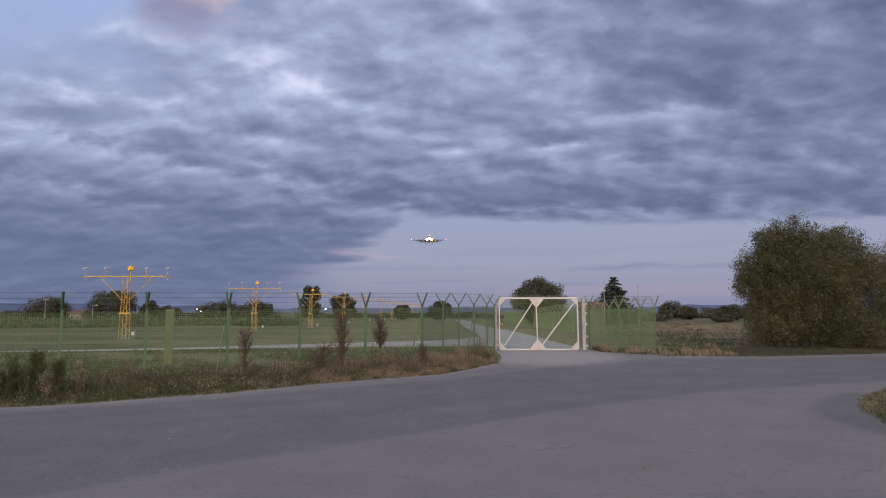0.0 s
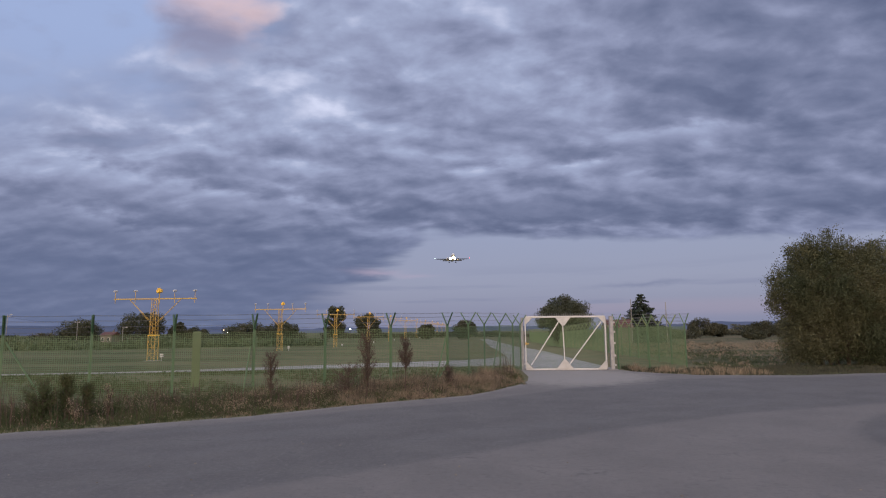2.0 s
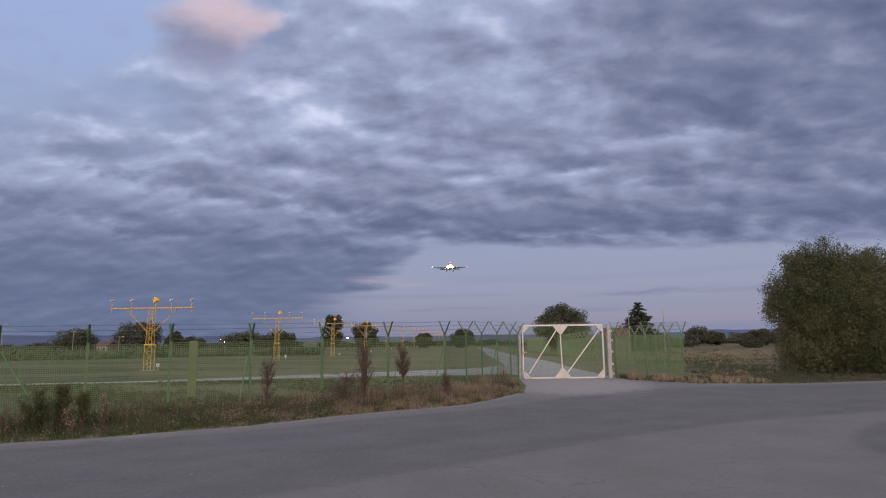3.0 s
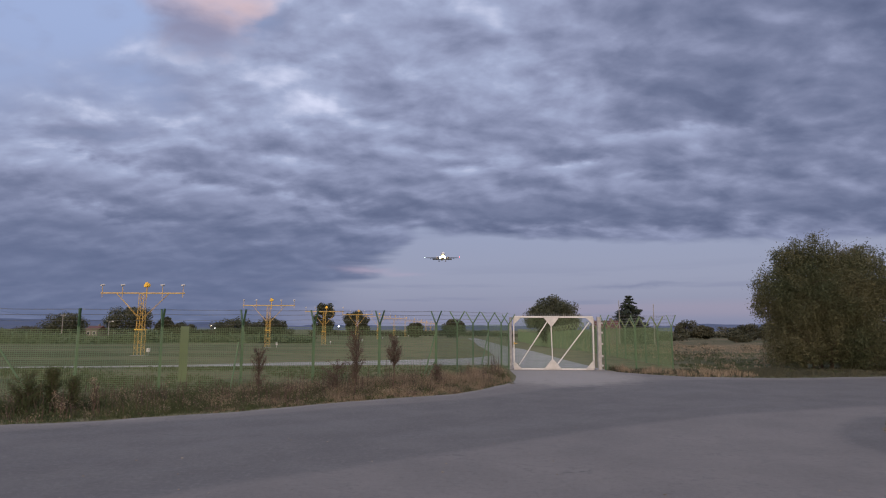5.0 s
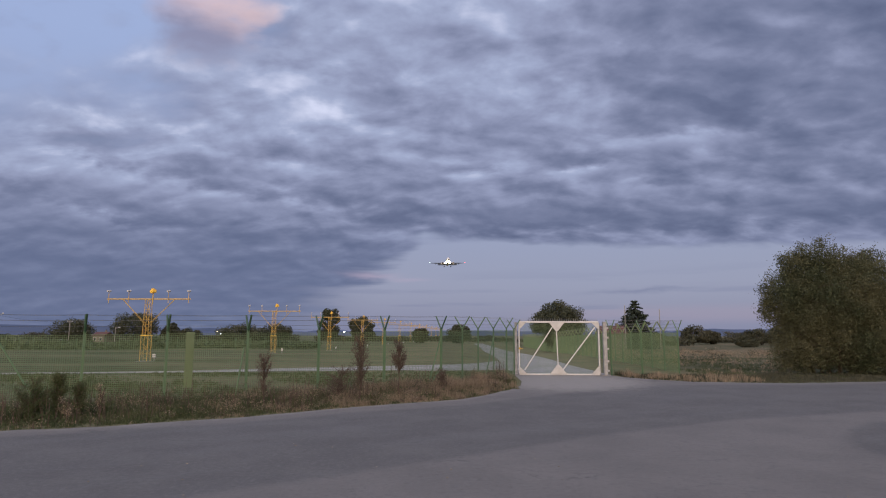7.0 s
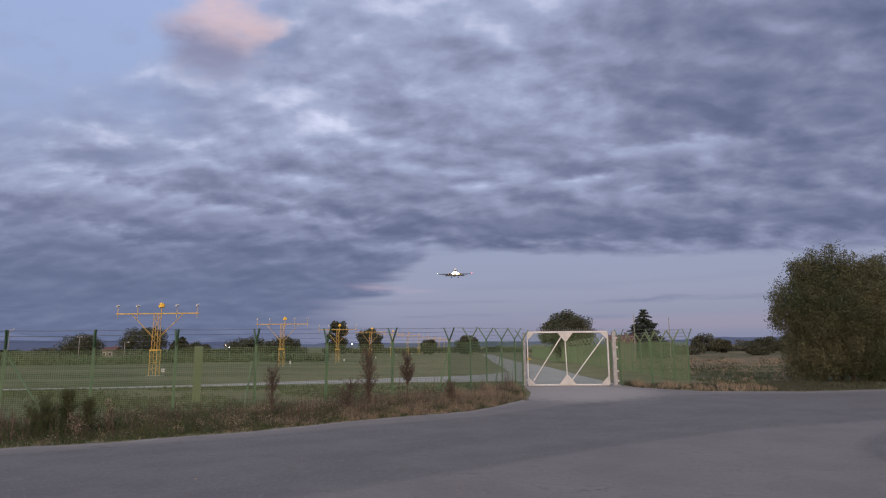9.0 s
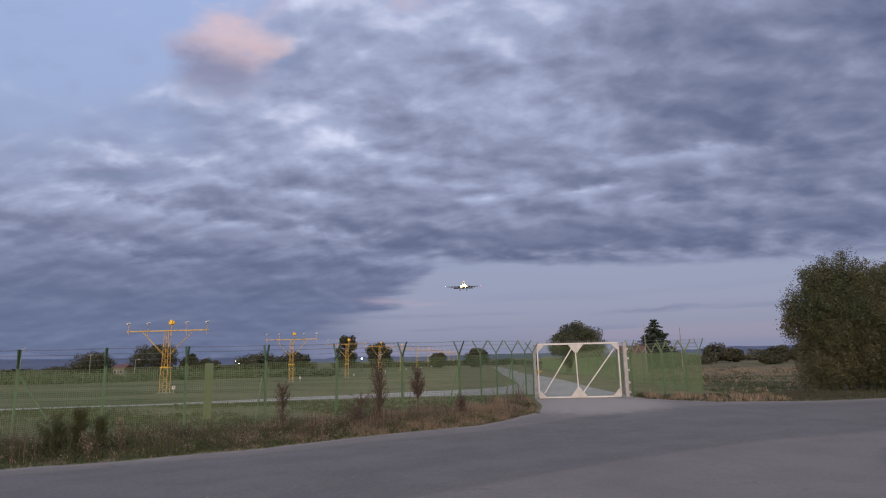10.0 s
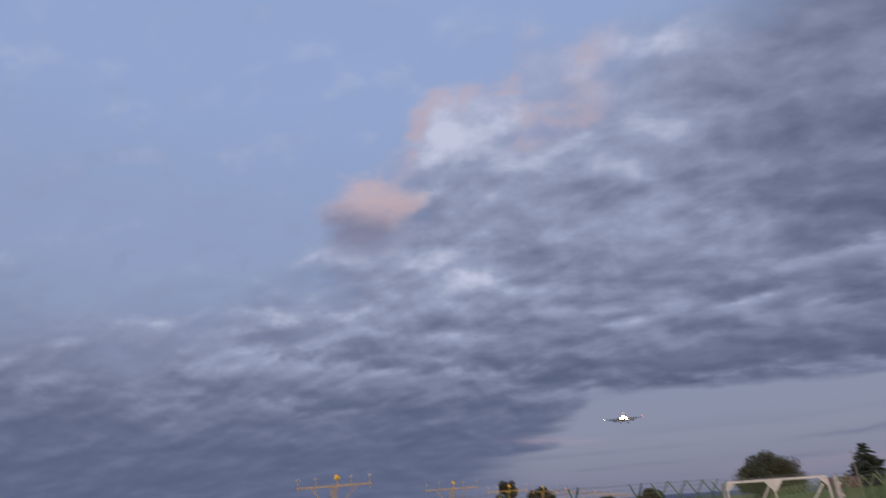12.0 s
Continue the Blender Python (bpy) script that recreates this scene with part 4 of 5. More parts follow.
# the big roadside bush
shoot_bush(20.75, 35.0, [(-2.55, 0, 4.35, 1.4, 1.5), (-0.9, 0.3, 5.1, 1.8, 1.7), (1.8, 0, 5.0, 1.8, 1.6), (-1.8, -0.3, 1.9, 1.65, 1.7), (0.4, -0.2, 2.2, 2.3, 1.9), (3.6, 0, 3.2, 1.8, 2.6), (-0.6, 0.2, 3.8, 2.6, 1.8), (0.8, 0, 5.0, 1.2, 2.0), (0.4, 0.3, 4.1, 2.7, 2.4),
                        (-1.9, 0, 6.1, 0.9, 0.75), (2.6, 0.2, 6.2, 0.9, 0.8), (-3.45, 0, 3.5, 0.6, 0.8), (-2.4, -0.2, 1.1, 1.2, 1.0), (2.0, -0.3, 1.2, 2.2, 1.1), (-0.6, 0.1, 6.65, 1.2, 0.85)], 4700, 46, 0.060, 11, M_LEAF, "large dense olive-green roadside bush with many stems")
broadleaf(27.5, 36.5, 8.0, 6.2, 12, 40000, 0.07, M_LEAF, "olive-green bush beside the road", "roadside_bush", 0.03, 6, 120, 0.4, 0.3)
# trees behind the fences
broadleaf(14.8, 95.0, 8.6, 7.7, 21, 30000, 0.17, M_LEAF_FAR, "dark round broadleaf tree behind the long fence", bare=0.12, clumps=80)
conifer(36.3, 130.0, 11.5, 10.4, 22, "dark spruce with drooping branches beyond the fence")
FAR_TREES = [(-128.8, 200, 13.0, 6.6, 31), (-107.3, 200, 13.5, 9.2, 32), (-98.0, 205, 5.5, 6.4, 33), (-92.0, 206, 6.5, 4.4, 38), (-73.0, 200, 12.0, 5.2, 34), (-62.5, 203, 11.0, 5.0, 39), (-43.0, 200, 6.6, 10.4, 35), (-32.4, 200, 7.8, 7.3, 36), (-13.5, 200, 4.8, 4.6, 37), (-0.8, 200, 6.6, 5.1, 40)]
for x, y, wd, ht, sd in FAR_TREES:
    broadleaf(x, y, wd * 1.2, ht * 1.18, sd, 11000, 0.33, M_LEAF_FAR, "dark broadleaf tree at the edge of the airfield", bare=0.06, clumps=46, group="far trees")
for x, y, wd, ht, sd in [(73.5, 196, 9, 5.8, 41), (80.0, 201, 7, 4.4, 42), (85.0, 180, 10, 4.6, 43), (97.0, 190, 10, 5.4, 44), (107.0, 184, 13, 6.0, 46), (62.0, 205, 9, 3.8, 45), (68.0, 150, 5.5, 2.4, 47)]:
    broadleaf(x, y, wd, ht, sd, 7000, 0.3, M_HEDGE, "low olive bush at the edge of the meadow", "meadow_bush", 0.02, 4, 36, 0.3, group="meadow bushes")


def hedge(name, x0, x1, y, h, seed, label, n, mt=M_HEDGE):
    """A far belt of scrub: leaf clumps over an uneven top line."""
    rng = np.random.default_rng(seed)
    xs = rng.uniform(x0, x1, n)
    tops = np.array([h * (0.6 + 0.7 * noise.noise(Vector((v * 0.06, seed, 0))) + 0.25 * noise.noise(Vector((v * 0.3, seed, 5)))) for v in xs])
    zs = float(land((x0 + x1) / 2, y)) + np.maximum(tops, 0.4) * rng.uniform(0, 1, n) ** 0.6
    ys = y + rng.normal(size=n) * 2.5
    ob = leaf_mesh(name, np.stack([xs, ys, zs], -1), 0.42, mt, None, rng)
    return tagged(ob, label, "hedge", kind="stuff")


hedge("far_hedge", -230, -60, 225, 3.6, 3, "low dark scrub belt beyond the airfield", 22000)
hedge("field_scrub", -104, -60, 123, 3.1, 13, "dark green scrub belt behind the distant fence", 15000, M_SCRUB)
hedge("field_scrub", -60, -30, 126, 2.3, 14, "low dark green scrub behind the distant fence", 8000, M_SCRUB)
hedge("far_hedge", -62, 40, 260, 3.3, 4, "low green scrub belt at the far end of the grass", 16000)
hedge("far_hedge", 36, 240, 240, 2.9, 5, "brown-green hedgerow behind the dry meadow", 30000)
hedge("far_hedge", 108, 260, 255, 7.0, 8, "dark wooded rise behind the hedgerow", 22000)
hedge("far_hedge", 18, 60, 165, 3.2, 6, "green scrub behind the long fence", 7000)


def blades(name, pts, hs, lean, wd, mt, rng, label, category, per=6):
    """Grass tufts: tapered bent blades, joined."""
    n = len(pts) * per
    base = np.repeat(np.asarray(pts), per, 0) + np.concatenate([rng.normal(size=(n, 2)) * 0.05, np.zeros((n, 1))], 1)
    h = np.repeat(np.asarray(hs), per) * rng.uniform(0.55, 1.15, n)
    a = rng.uniform(0, 2 * np.pi, n)
    side = np.stack([np.cos(a), np.sin(a), 0 * a], -1) * wd * rng.uniform(0.6, 1.3, n)[:, None]
    b = rng.uniform(0, 2 * np.pi, n)
    off = np.stack([np.cos(b), np.sin(b), 0 * b], -1) * (lean * h * rng.uniform(0.1, 1, n))[:, None]
    up = np.stack([0 * h, 0 * h, h], -1)
    v = np.stack([base - side, base + side, base + side * 0.7 + off * 0.35 + up * 0.6, base - side * 0.7 + off * 0.35 + up * 0.6, base + off + up], 1).reshape(-1, 3)
    i = np.arange(n)[:, None] * 5
    tri = np.concatenate([i + [0, 1, 2], i + [0, 2, 3], i + [3, 2, 4]], 1).reshape(-1, 3)
    me = bpy.data.meshes.new(name)
    me.vertices.add(len(v))
    me.vertices.foreach_set("co", v.astype(np.float32).ravel())
    me.loops.add(tri.size)
    me.loops.foreach_set("vertex_index", tri.astype(np.int32).ravel())
    me.polygons.add(len(tri))
    me.polygons.foreach_set("loop_start", np.arange(0, tri.size, 3, dtype=np.int32))
    me.update(calc_edges=True)
    me.materials.append(mt)
    return tagged(new(name, me), label, category, kind="stuff")


def verge(x0, x1, n, seed, depth, hlo, hhi, fade=0.5):
    """Points on the strip behind the paved edge, lower towards the road."""
    rng = np.random.default_rng(seed)
    f = np.array(FAR)
    keep = (f[:, 0] < 2.3) if x1 < 3 else (f[:, 0] > 8.1)
    f = f[keep]
    x = rng.uniform(x0, x1, n)
    edge = np.interp(x, f[:, 0], f[:, 1])
    d = depth(x) * rng.uniform(0, 1, n) ** 0.9
    y = edge + 0.12 + d
    clump = np.array([noise.noise(Vector((a * 0.9, b * 0.9, seed))) for a, b in zip(x, y)])
    h = (hlo + (hhi - hlo) * np.clip(d / fade, 0, 1)) * np.clip(0.75 + 0.9 * clump, 0.25, 1.7)
    keep = rng.uniform(0, 1, n) < np.clip(0.75 + clump, 0.15, 1)
    return np.stack([x, y, land(x, y)], -1)[keep], h[keep], rng


def strip_left(x):
    return np.interp(x, [-26, -13, -6, -1, 1.0, 2.2], [8.0, 5.4, 5.3, 4.2, 4.5, 6.0])


p, h, r = verge(-26, 2.2, 8500, 51, strip_left, 0.07, 0.36, 2.0)
k = r.uniform(0, 1, len(p)) < np.interp(p[:, 0], [-12, -8, -3], [0.05, 0.3, 0.9])
p, h = p[k], h[k]
blades("dry_verge_weeds", p, h, 0.75, 0.006, M_DRY, r, "tall dry brown weeds along the fence", "weeds", 7)
p, h, r = verge(-4, 2.2, 2600, 59, strip_left, 0.10, 0.50, 1.4)
blades("dry_verge_weeds", p, h, 0.7, 0.006, M_DRY, r, "tall tan weeds beside the driveway", "weeds", 7)
p, h, r = verge(-26, 2.3, 17000, 52, strip_left, 0.06, 0.30, 1.8)
blades("verge_grass", p, h, 0.75, 0.007, M_GRASS, r, "green grass between the road and the fence", "grass", 7)


def tangle(name, x0, x1, n, seed, hlo, hhi, spread_, mt, size, label, keep=None, per=26):
    """Leafy weeds grown through one another: each plant a loose plume of small leaves."""
    p, h, rng = verge(x0, x1, n, seed, strip_left, hlo, hhi, 1.6)
    if keep is not None:
        k = rng.uniform(0, 1, len(p)) < keep(p[:, 0])
        p, h = p[k], h[k]
    f = rng.uniform(0.05, 1.0, (len(p), per, 1))
    lean = rng.normal(size=(len(p), 1, 2)) * 0.22
    c = np.repeat(p[:, None, :], per, 1)
    c[..., 2:] += f * h[:, None, None]
    c[..., :2] += lean * f * h[:, None, None] + rng.normal(size=(len(p), per, 2)) * spread_ * (0.4 + f)
    ob = leaf_mesh(name, c.reshape(-1, 3), size, mt, None, rng, long=2.6)
    return tagged(ob, label, "weeds", kind="stuff")


tangle("dry_weed_tangle", -14, 2.1, 2600, 81, 0.10, 0.50, 0.07, M_DRY, 0.020, "withered tan weeds with seed heads along the fence", lambda x: np.interp(x, [-14, -9, -3, 0], [0.0, 0.12, 0.6, 1.0]))
tangle("brown_weed_tangle", -12, 1.8, 1300, 82, 0.12, 0.62, 0.06, M_STALK, 0.018, "reddish-brown dead weeds between the shrubs", lambda x: np.interp(x, [-11, -7, -2], [0.0, 0.25, 0.7]))
tangle("green_weed_tangle", -22, 1.8, 3000, 83, 0.08, 0.50, 0.08, M_GRASS, 0.024, "dark green leafy weeds along the fence", lambda x: np.interp(x, [-14, -5, 0], [1.0, 0.6, 0.25]))
p, h, r = verge(8.3, 45, 9000, 53, lambda x: np.interp(x, [8, 12, 45], [2.0, 4.5, 6.0]), 0.05, 0.20, 1.6)
blades("verge_grass", p, h, 0.5, 0.012, M_HEDGE, r, "short dark olive grass along the far road edge", "grass", 7)
p, h, r = verge(8.3, 14, 420, 54, lambda x: np.interp(x, [8, 12, 19], [1.5, 3.5, 2.0]), 0.12, 0.4, 0.7)
blades("dry_verge_weeds", p, h, 0.5, 0.012, M_DRY, r, "dry grass along the far road edge", "weeds", 6)


def scatter(x0, x1, y0, y1, n, seed, hlo, hhi, keep=None):
    rng = np.random.default_rng(seed)
    x, y = rng.uniform(x0, x1, n), rng.uniform(y0, y1, n)
    k = np.array([noise.noise(Vector((a * 0.25, b * 0.25, seed))) for a, b in zip(x, y)]) + rng.uniform(-0.3, 0.3, n) > -0.05
    if keep is not None:
        k &= keep(x, y)
    x, y = x[k], y[k]
    return np.stack([x, y, land(x, y)], -1), rng.uniform(hlo, hhi, len(x)), rng


p, h, r = scatter(13, 70, 36, 120, 9000, 55, 0.06, 0.2, lambda x, y: x > 13.5 + (y - 35) * 0.03)
blades("meadow_grass", p, h, 0.5, 0.02, M_DRY, r, "dry tan meadow grass beyond the fence", "grass", 5)


def meadow_tufts(n, seed, x0, x1, y0, y1, mt, label):
    """Rank tufts and low scrub scattered over the meadow, each a small heap of leaves."""
    rng = np.random.default_rng(seed)
    x, y = rng.uniform(x0, x1, n), rng.uniform(y0, y1, n)
    k = (x > 15 + (y - 35) * 0.03) & (np.array([noise.noise(Vector((a * 0.07, b * 0.05, seed))) for a, b in zip(x, y)]) > -0.12)
    x, y = x[k], y[k]
    ht = rng.uniform(0.2, 0.75, len(x))
    q = rng.normal(size=(len(x), 70, 3)) * np.array((0.55, 0.4, 0.3))
    q[..., 2] = np.abs(q[..., 2])
    c = np.stack([x, y, land(x, y)], -1)[:, None, :] + q * ht[:, None, None] * 1.6
    ob = leaf_mesh("meadow_scrub", c.reshape(-1, 3), 0.075, mt, None, rng, long=2.6)
    return tagged(ob, label, "weeds", kind="stuff")


meadow_tufts(170, 91, 14, 75, 36, 120, M_HEDGE, "low dark scrub dotted over the meadow")
meadow_tufts(260, 92, 14, 75, 36, 120, M_DRY, "pale dry tussocks dotted over the meadow")
# corner of grass at the near side of the road
p, h, r = scatter(8.5, 20, 6, 21, 9000, 56, 0.08, 0.3, lambda x, y: y < np.interp(x, [8.5, 9.7, 11.1, 13.8, 20], [12.2, 14.4, 15.8, 18.0, 20.2]) - 0.1)
blades("corner_grass", p, h, 0.5, 0.008, M_GRASS, r, "rough green grass at the road corner", "grass", 7)


def corner_edge(y):
    return np.interp(y, [8.5, 11.2, 12.6, 13.6, 14.7, 16.1, 18.5], [9.6, 9.05, 9.0, 9.25, 9.9, 11.0, 13.6])


for seed, count, mt, label in ((71, 2200, M_GRASS, "dense low green grass at the road corner"), (72, 2600, M_DRY, "dry brown grass at the road corner")):
    r = np.random.default_rng(seed)
    y = r.uniform(9.0, 18.0, count)
    d = r.uniform(0, 1, count) ** 1.3 * 2.6 - 0.06
    x = corner_edge(y) + d
    h = 0.04 + 0.11 * np.clip(d / 1.4, 0, 1) * r.uniform(0.5, 1.4, count)
    blades("corner_grass", np.stack([x, y, land(x, y)], -1), h, 0.7, 0.009, mt, r, label, "grass", 7)


p, h, r = scatter(12.6, 48, 32.5, 58, 9000, 57, 0.05, 0.16, lambda x, y: x > 13.2 + (y - 35) * 0.03)
blades("meadow_grass", p, h, 0.5, 0.012, M_GRASS, r, "rank green meadow grass near the road", "grass", 6)
p, h, r = scatter(-30, 3, 17, 40, 24000, 60, 0.05, 0.15, lambda x, y: (y > 25.9 + 0.37 * x) & (y < 36.5 + 0.45 * np.minimum(x, 0) * 0.4) & ((x < -1) | (y > 27 + 2 * x)))
blades("field_grass", p, h, 0.6, 0.012, M_GRASS, r, "short mown grass behind the fence", "grass", 5)
p, h, r = verge(-26, 2.0, 1500, 58, strip_left, 0.35, 0.95, 1.0)
blades("weed_stalks", p, h, 0.3, 0.007, M_STALK, r, "thin dark dead weed stalks among the grass", "weeds", 3)


def litter():
    """Small stones and fallen leaves strewn over the paving."""
    rng = np.random.default_rng(71)
    bm = bmesh.new()
    for _ in range(90):
        x, y = rng.uniform(-9, 11), rng.uniform(6.5, 20)
        if y > 15 + 0.6 * x or y < 5.5:
            continue
        s = rng.uniform(0.008, 0.02)
        m = Matrix.Translation((x, y, float(land(x, y)) + 0.012 + s * 0.25)) @ Matrix.Rotation(rng.uniform(0, 6.3), 4, "Z") @ Matrix.Diagonal((s * rng.uniform(0.8, 1.6), s, s * 0.5, 1))
        bmesh.ops.create_icosphere(bm, subdivisions=1, radius=1, matrix=m)
    ob = finish("road_litter", bm, material("stones_and_leaves", (0.06, 0.048, 0.04), (0.20, 0.17, 0.13), 3.0, 0.9, 0.0, 0.0, random_tone=0.6))
    return tagged(ob, "small stones and fallen leaves strewn on the asphalt", "litter", kind="stuff")


litter()


def shrub(x, y, ht, wd, seed, mt=M_STALK, label="withered reddish-brown shrub with upright twigs", n=34, leaves=1500, lo=0.12):
    """Slender dead shrub: one stem and many steep twigs with small dry leaves."""
    rng = np.random.default_rng(seed)
    root = empty("withered_shrub", x, y, float(land(x, y)), label=label, category="shrub")
    bm = bmesh.new()
    limb(bm, (0, 0, -0.05), (rng.normal() * 0.05, rng.normal() * 0.05, ht * 0.9), 0.03, 0.008, rng, 5, 0.04)
    part("stem", bm, M_STALK, root)
    bm = bmesh.new()
    cs = []
    for i in range(n):
        z = ht * rng.uniform(lo, 0.8)
        a = rng.uniform(0, 2 * math.pi)
        f = z / ht
        reach = wd / 2 * (0.45 + 0.9 * math.sin(math.pi * min(1, f * 1.1))) * rng.uniform(0.5, 1)
        tip = np.array((math.cos(a) * reach, math.sin(a) * reach, min(ht, z + ht * rng.uniform(0.15, 0.3))))
        limb(bm, (0, 0, z), tip, 0.010, 0.004, rng, 3, 0.08)
        m = leaves // n
        s = rng.uniform(0.2, 1.05, m)[:, None]
        cs.append(np.array((0, 0, z)) + s * (tip - np.array((0, 0, z))) + rng.normal(size=(m, 3)) * 0.04)
    tagged(part("twig", bm, M_STALK, root), kind="stuff")
    tagged(leaf_mesh("foliage", np.concatenate(cs), 0.018, mt, root, rng, long=3.2), kind="stuff")
    return root


shrub(-6.5, 20.3, 1.75, 0.5, 61)
shrub(-4.1, 20.9, 1.15, 0.9, 62, n=36)
shrub(-3.35, 20.5, 2.3, 0.55, 63, n=46, leaves=2600, lo=0.2)
shrub(-2.2, 21.6, 2.0, 0.5, 64, n=40, leaves=2200, lo=0.42)
shrub(-0.75, 23.3, 0.9, 0.5, 65)
shrub(-10.95, 15.75, 1.12, 0.8, 66, M_GRASS, "dark green leafy weed shrub beside the road", 46, 5200)
shrub(-10.5, 16.0, 1.2, 0.36, 67, M_GRASS, "dark green leafy weed shrub beside the road", 34, 3600)
shrub(-10.15, 16.3, 1.0, 0.34, 70, M_GRASS, "dark green leafy weed shrub beside the road", 26, 2400)
shrub(-9.6, 16.35, 0.9, 0.3, 68, M_DRY, "pale dry thistle stalk", 14, 300)
shrub(-10.0, 15.6, 0.65, 0.4, 69, M_DRY, "pale dry thistle stalk", 14, 300)


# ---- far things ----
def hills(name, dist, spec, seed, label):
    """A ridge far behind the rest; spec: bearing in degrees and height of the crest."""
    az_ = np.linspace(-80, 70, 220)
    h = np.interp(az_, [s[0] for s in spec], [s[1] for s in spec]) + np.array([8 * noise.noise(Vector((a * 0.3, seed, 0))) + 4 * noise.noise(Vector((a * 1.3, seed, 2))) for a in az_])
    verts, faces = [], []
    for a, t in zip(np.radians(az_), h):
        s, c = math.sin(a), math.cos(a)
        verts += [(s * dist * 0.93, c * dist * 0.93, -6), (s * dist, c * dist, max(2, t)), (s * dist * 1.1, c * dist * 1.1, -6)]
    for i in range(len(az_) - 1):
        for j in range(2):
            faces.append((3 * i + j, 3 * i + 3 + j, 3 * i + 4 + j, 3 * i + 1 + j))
    return tagged(raw(name, verts, faces, M_HAZED_HILL, smooth=True), label, "hills", kind="structure")


# the ridge's blue-grey is painted distance haze
hills("backdrop_hills", 3000, [(-80, 50), (-40, 40), (-30, 38), (-18, 24), (-10, 20), (0, 22), (12, 20), (22, 30), (32, 38), (70, 40)], 7, "low wooded hills painted haze-blue on the horizon")


def house(x, y, wd, dp, h, roof, label, rz=0, windows=(-0.28, 0.22)):
    root = empty("house", x, y, float(land(x, y)), rz, label=label, category="house")
    bm = bmesh.new()
    box(bm, -wd / 2, -dp / 2, -0.2, wd / 2, dp / 2, h)
    part("wall", bm, M_PLASTER, root)
    bm = bmesh.new()
    e = 0.35
    v = [bm.verts.new(c) for c in ((-wd / 2 - e, -dp / 2 - e, h), (wd / 2 + e, -dp / 2 - e, h), (wd / 2 + e, dp / 2 + e, h), (-wd / 2 - e, dp / 2 + e, h), (-wd / 2 - e, 0, h + roof), (wd / 2 + e, 0, h + roof))]
    for f in ((0, 1, 5, 4), (3, 4, 5, 2), (0, 4, 3), (1, 2, 5), (0, 3, 2, 1)):
        bm.faces.new([v[i] for i in f])
    rf = part("roof", bm, M_RED, root, "dull red tiled roof")
    bm = bmesh.new()
    box(bm, wd * 0.2, -0.25, h + roof * 0.6, wd * 0.2 + 0.5, 0.25, h + roof + 0.5)
    part("chimney", bm, M_PLASTER, rf)
    for s in windows:
        win = bmesh.new()
        box(win, s * wd - 0.45, -dp / 2 - 0.03, h * 0.4, s * wd + 0.45, -dp / 2 + 0.05, h * 0.78)
        wn = part("window", win, M_PALE, root)
        g = bmesh.new()
        box(g, s * wd - 0.36, -dp / 2 - 0.045, h * 0.43, s * wd + 0.36, -dp / 2 - 0.033, h * 0.75)
        part("pane", g, M_GLASS, wn)
    return root


house(-113.6, 192, 3.6, 5, 2.9, 1.1, "small plastered house with a red roof among trees")
house(30.3, 126, 4.6, 5, 3.0, 1.7, "small windowless hut with a dark red roof behind the fence", windows=())


def utility_pole(x, y, h, label, arm=True, lamp=None):
    root = empty("utility_pole", x, y, float(land(x, y)), label=label, category="utility pole")
    bm = bmesh.new()
    rod(bm, (0, 0, -0.2), (0, 0, h), 0.11, 0.07, sides=8)
    part("pole", bm, M_CONCRETE, root)
    if arm:
        bm = bmesh.new()
        box(bm, -0.7, -0.05, h - 0.5, 0.7, 0.05, h - 0.4)
        cr = part("cross_arm", bm, M_GALV, root)
        for s in (-0.6, 0, 0.6):
            bm = bmesh.new()
            rod(bm, (s, 0, h - 0.4), (s, 0, h - 0.2), 0.05, sides=6)
            part("insulator", bm, M_PALE, cr)
    if lamp:
        bm = bmesh.new()
        rod(bm, (0, 0, h - 0.2), (0.9, 0, h), 0.04, sides=6)
        ar = part("lamp_arm", bm, M_GALV, root)
        bm = bmesh.new()
        ball(bm, (1.0, 0, h), 0.3, 0.2, 0.14)
        part("lamp_head", bm, lamp, ar)
    return root


utility_pole(31.9, 121, 8.6, "weathered power pole beside the spruce", False)
utility_pole(38.6, 121, 7.9, "slim weathered power pole in the meadow", False)
utility_pole(-104.5, 161, 7.0, "slim concrete power pole at the airfield edge")
utility_pole(-92.0, 161, 5.1, "short lamp pole at the airfield edge", False, M_PALE)
utility_pole(-124.0, 161, 8.8, "slim concrete power pole with a lamp arm", True, M_PALE)


def yard_light(x, y, z, mt, r, label):
    root = empty("yard_light", x, y, float(land(x, y)), label=label, category="lamp")
    zz = z - float(land(x, y))
    bm = bmesh.new()
    rod(bm, (0, 0, -0.1), (0, 0, zz - r), 0.06, 0.04, sides=6)
    part("pole", bm, M_BARK, root)
    bm = bmesh.new()
    ball(bm, (0, 0, zz), r, r, r * 0.9)
    part("bulb", bm, mt, root, "lit lamp")
    return root


yard_light(-30.65, 160, 2.95, G_LAMP, 0.19, "lit white flood lamp on a short pole")
yard_light(-64.2, 160, 3.0, G_WARM, 0.10, "lit warm lamp on a short pole")
yard_light(-63.2, 160, 2.4, G_LAMP, 0.09, "lit white lamp on a short pole")


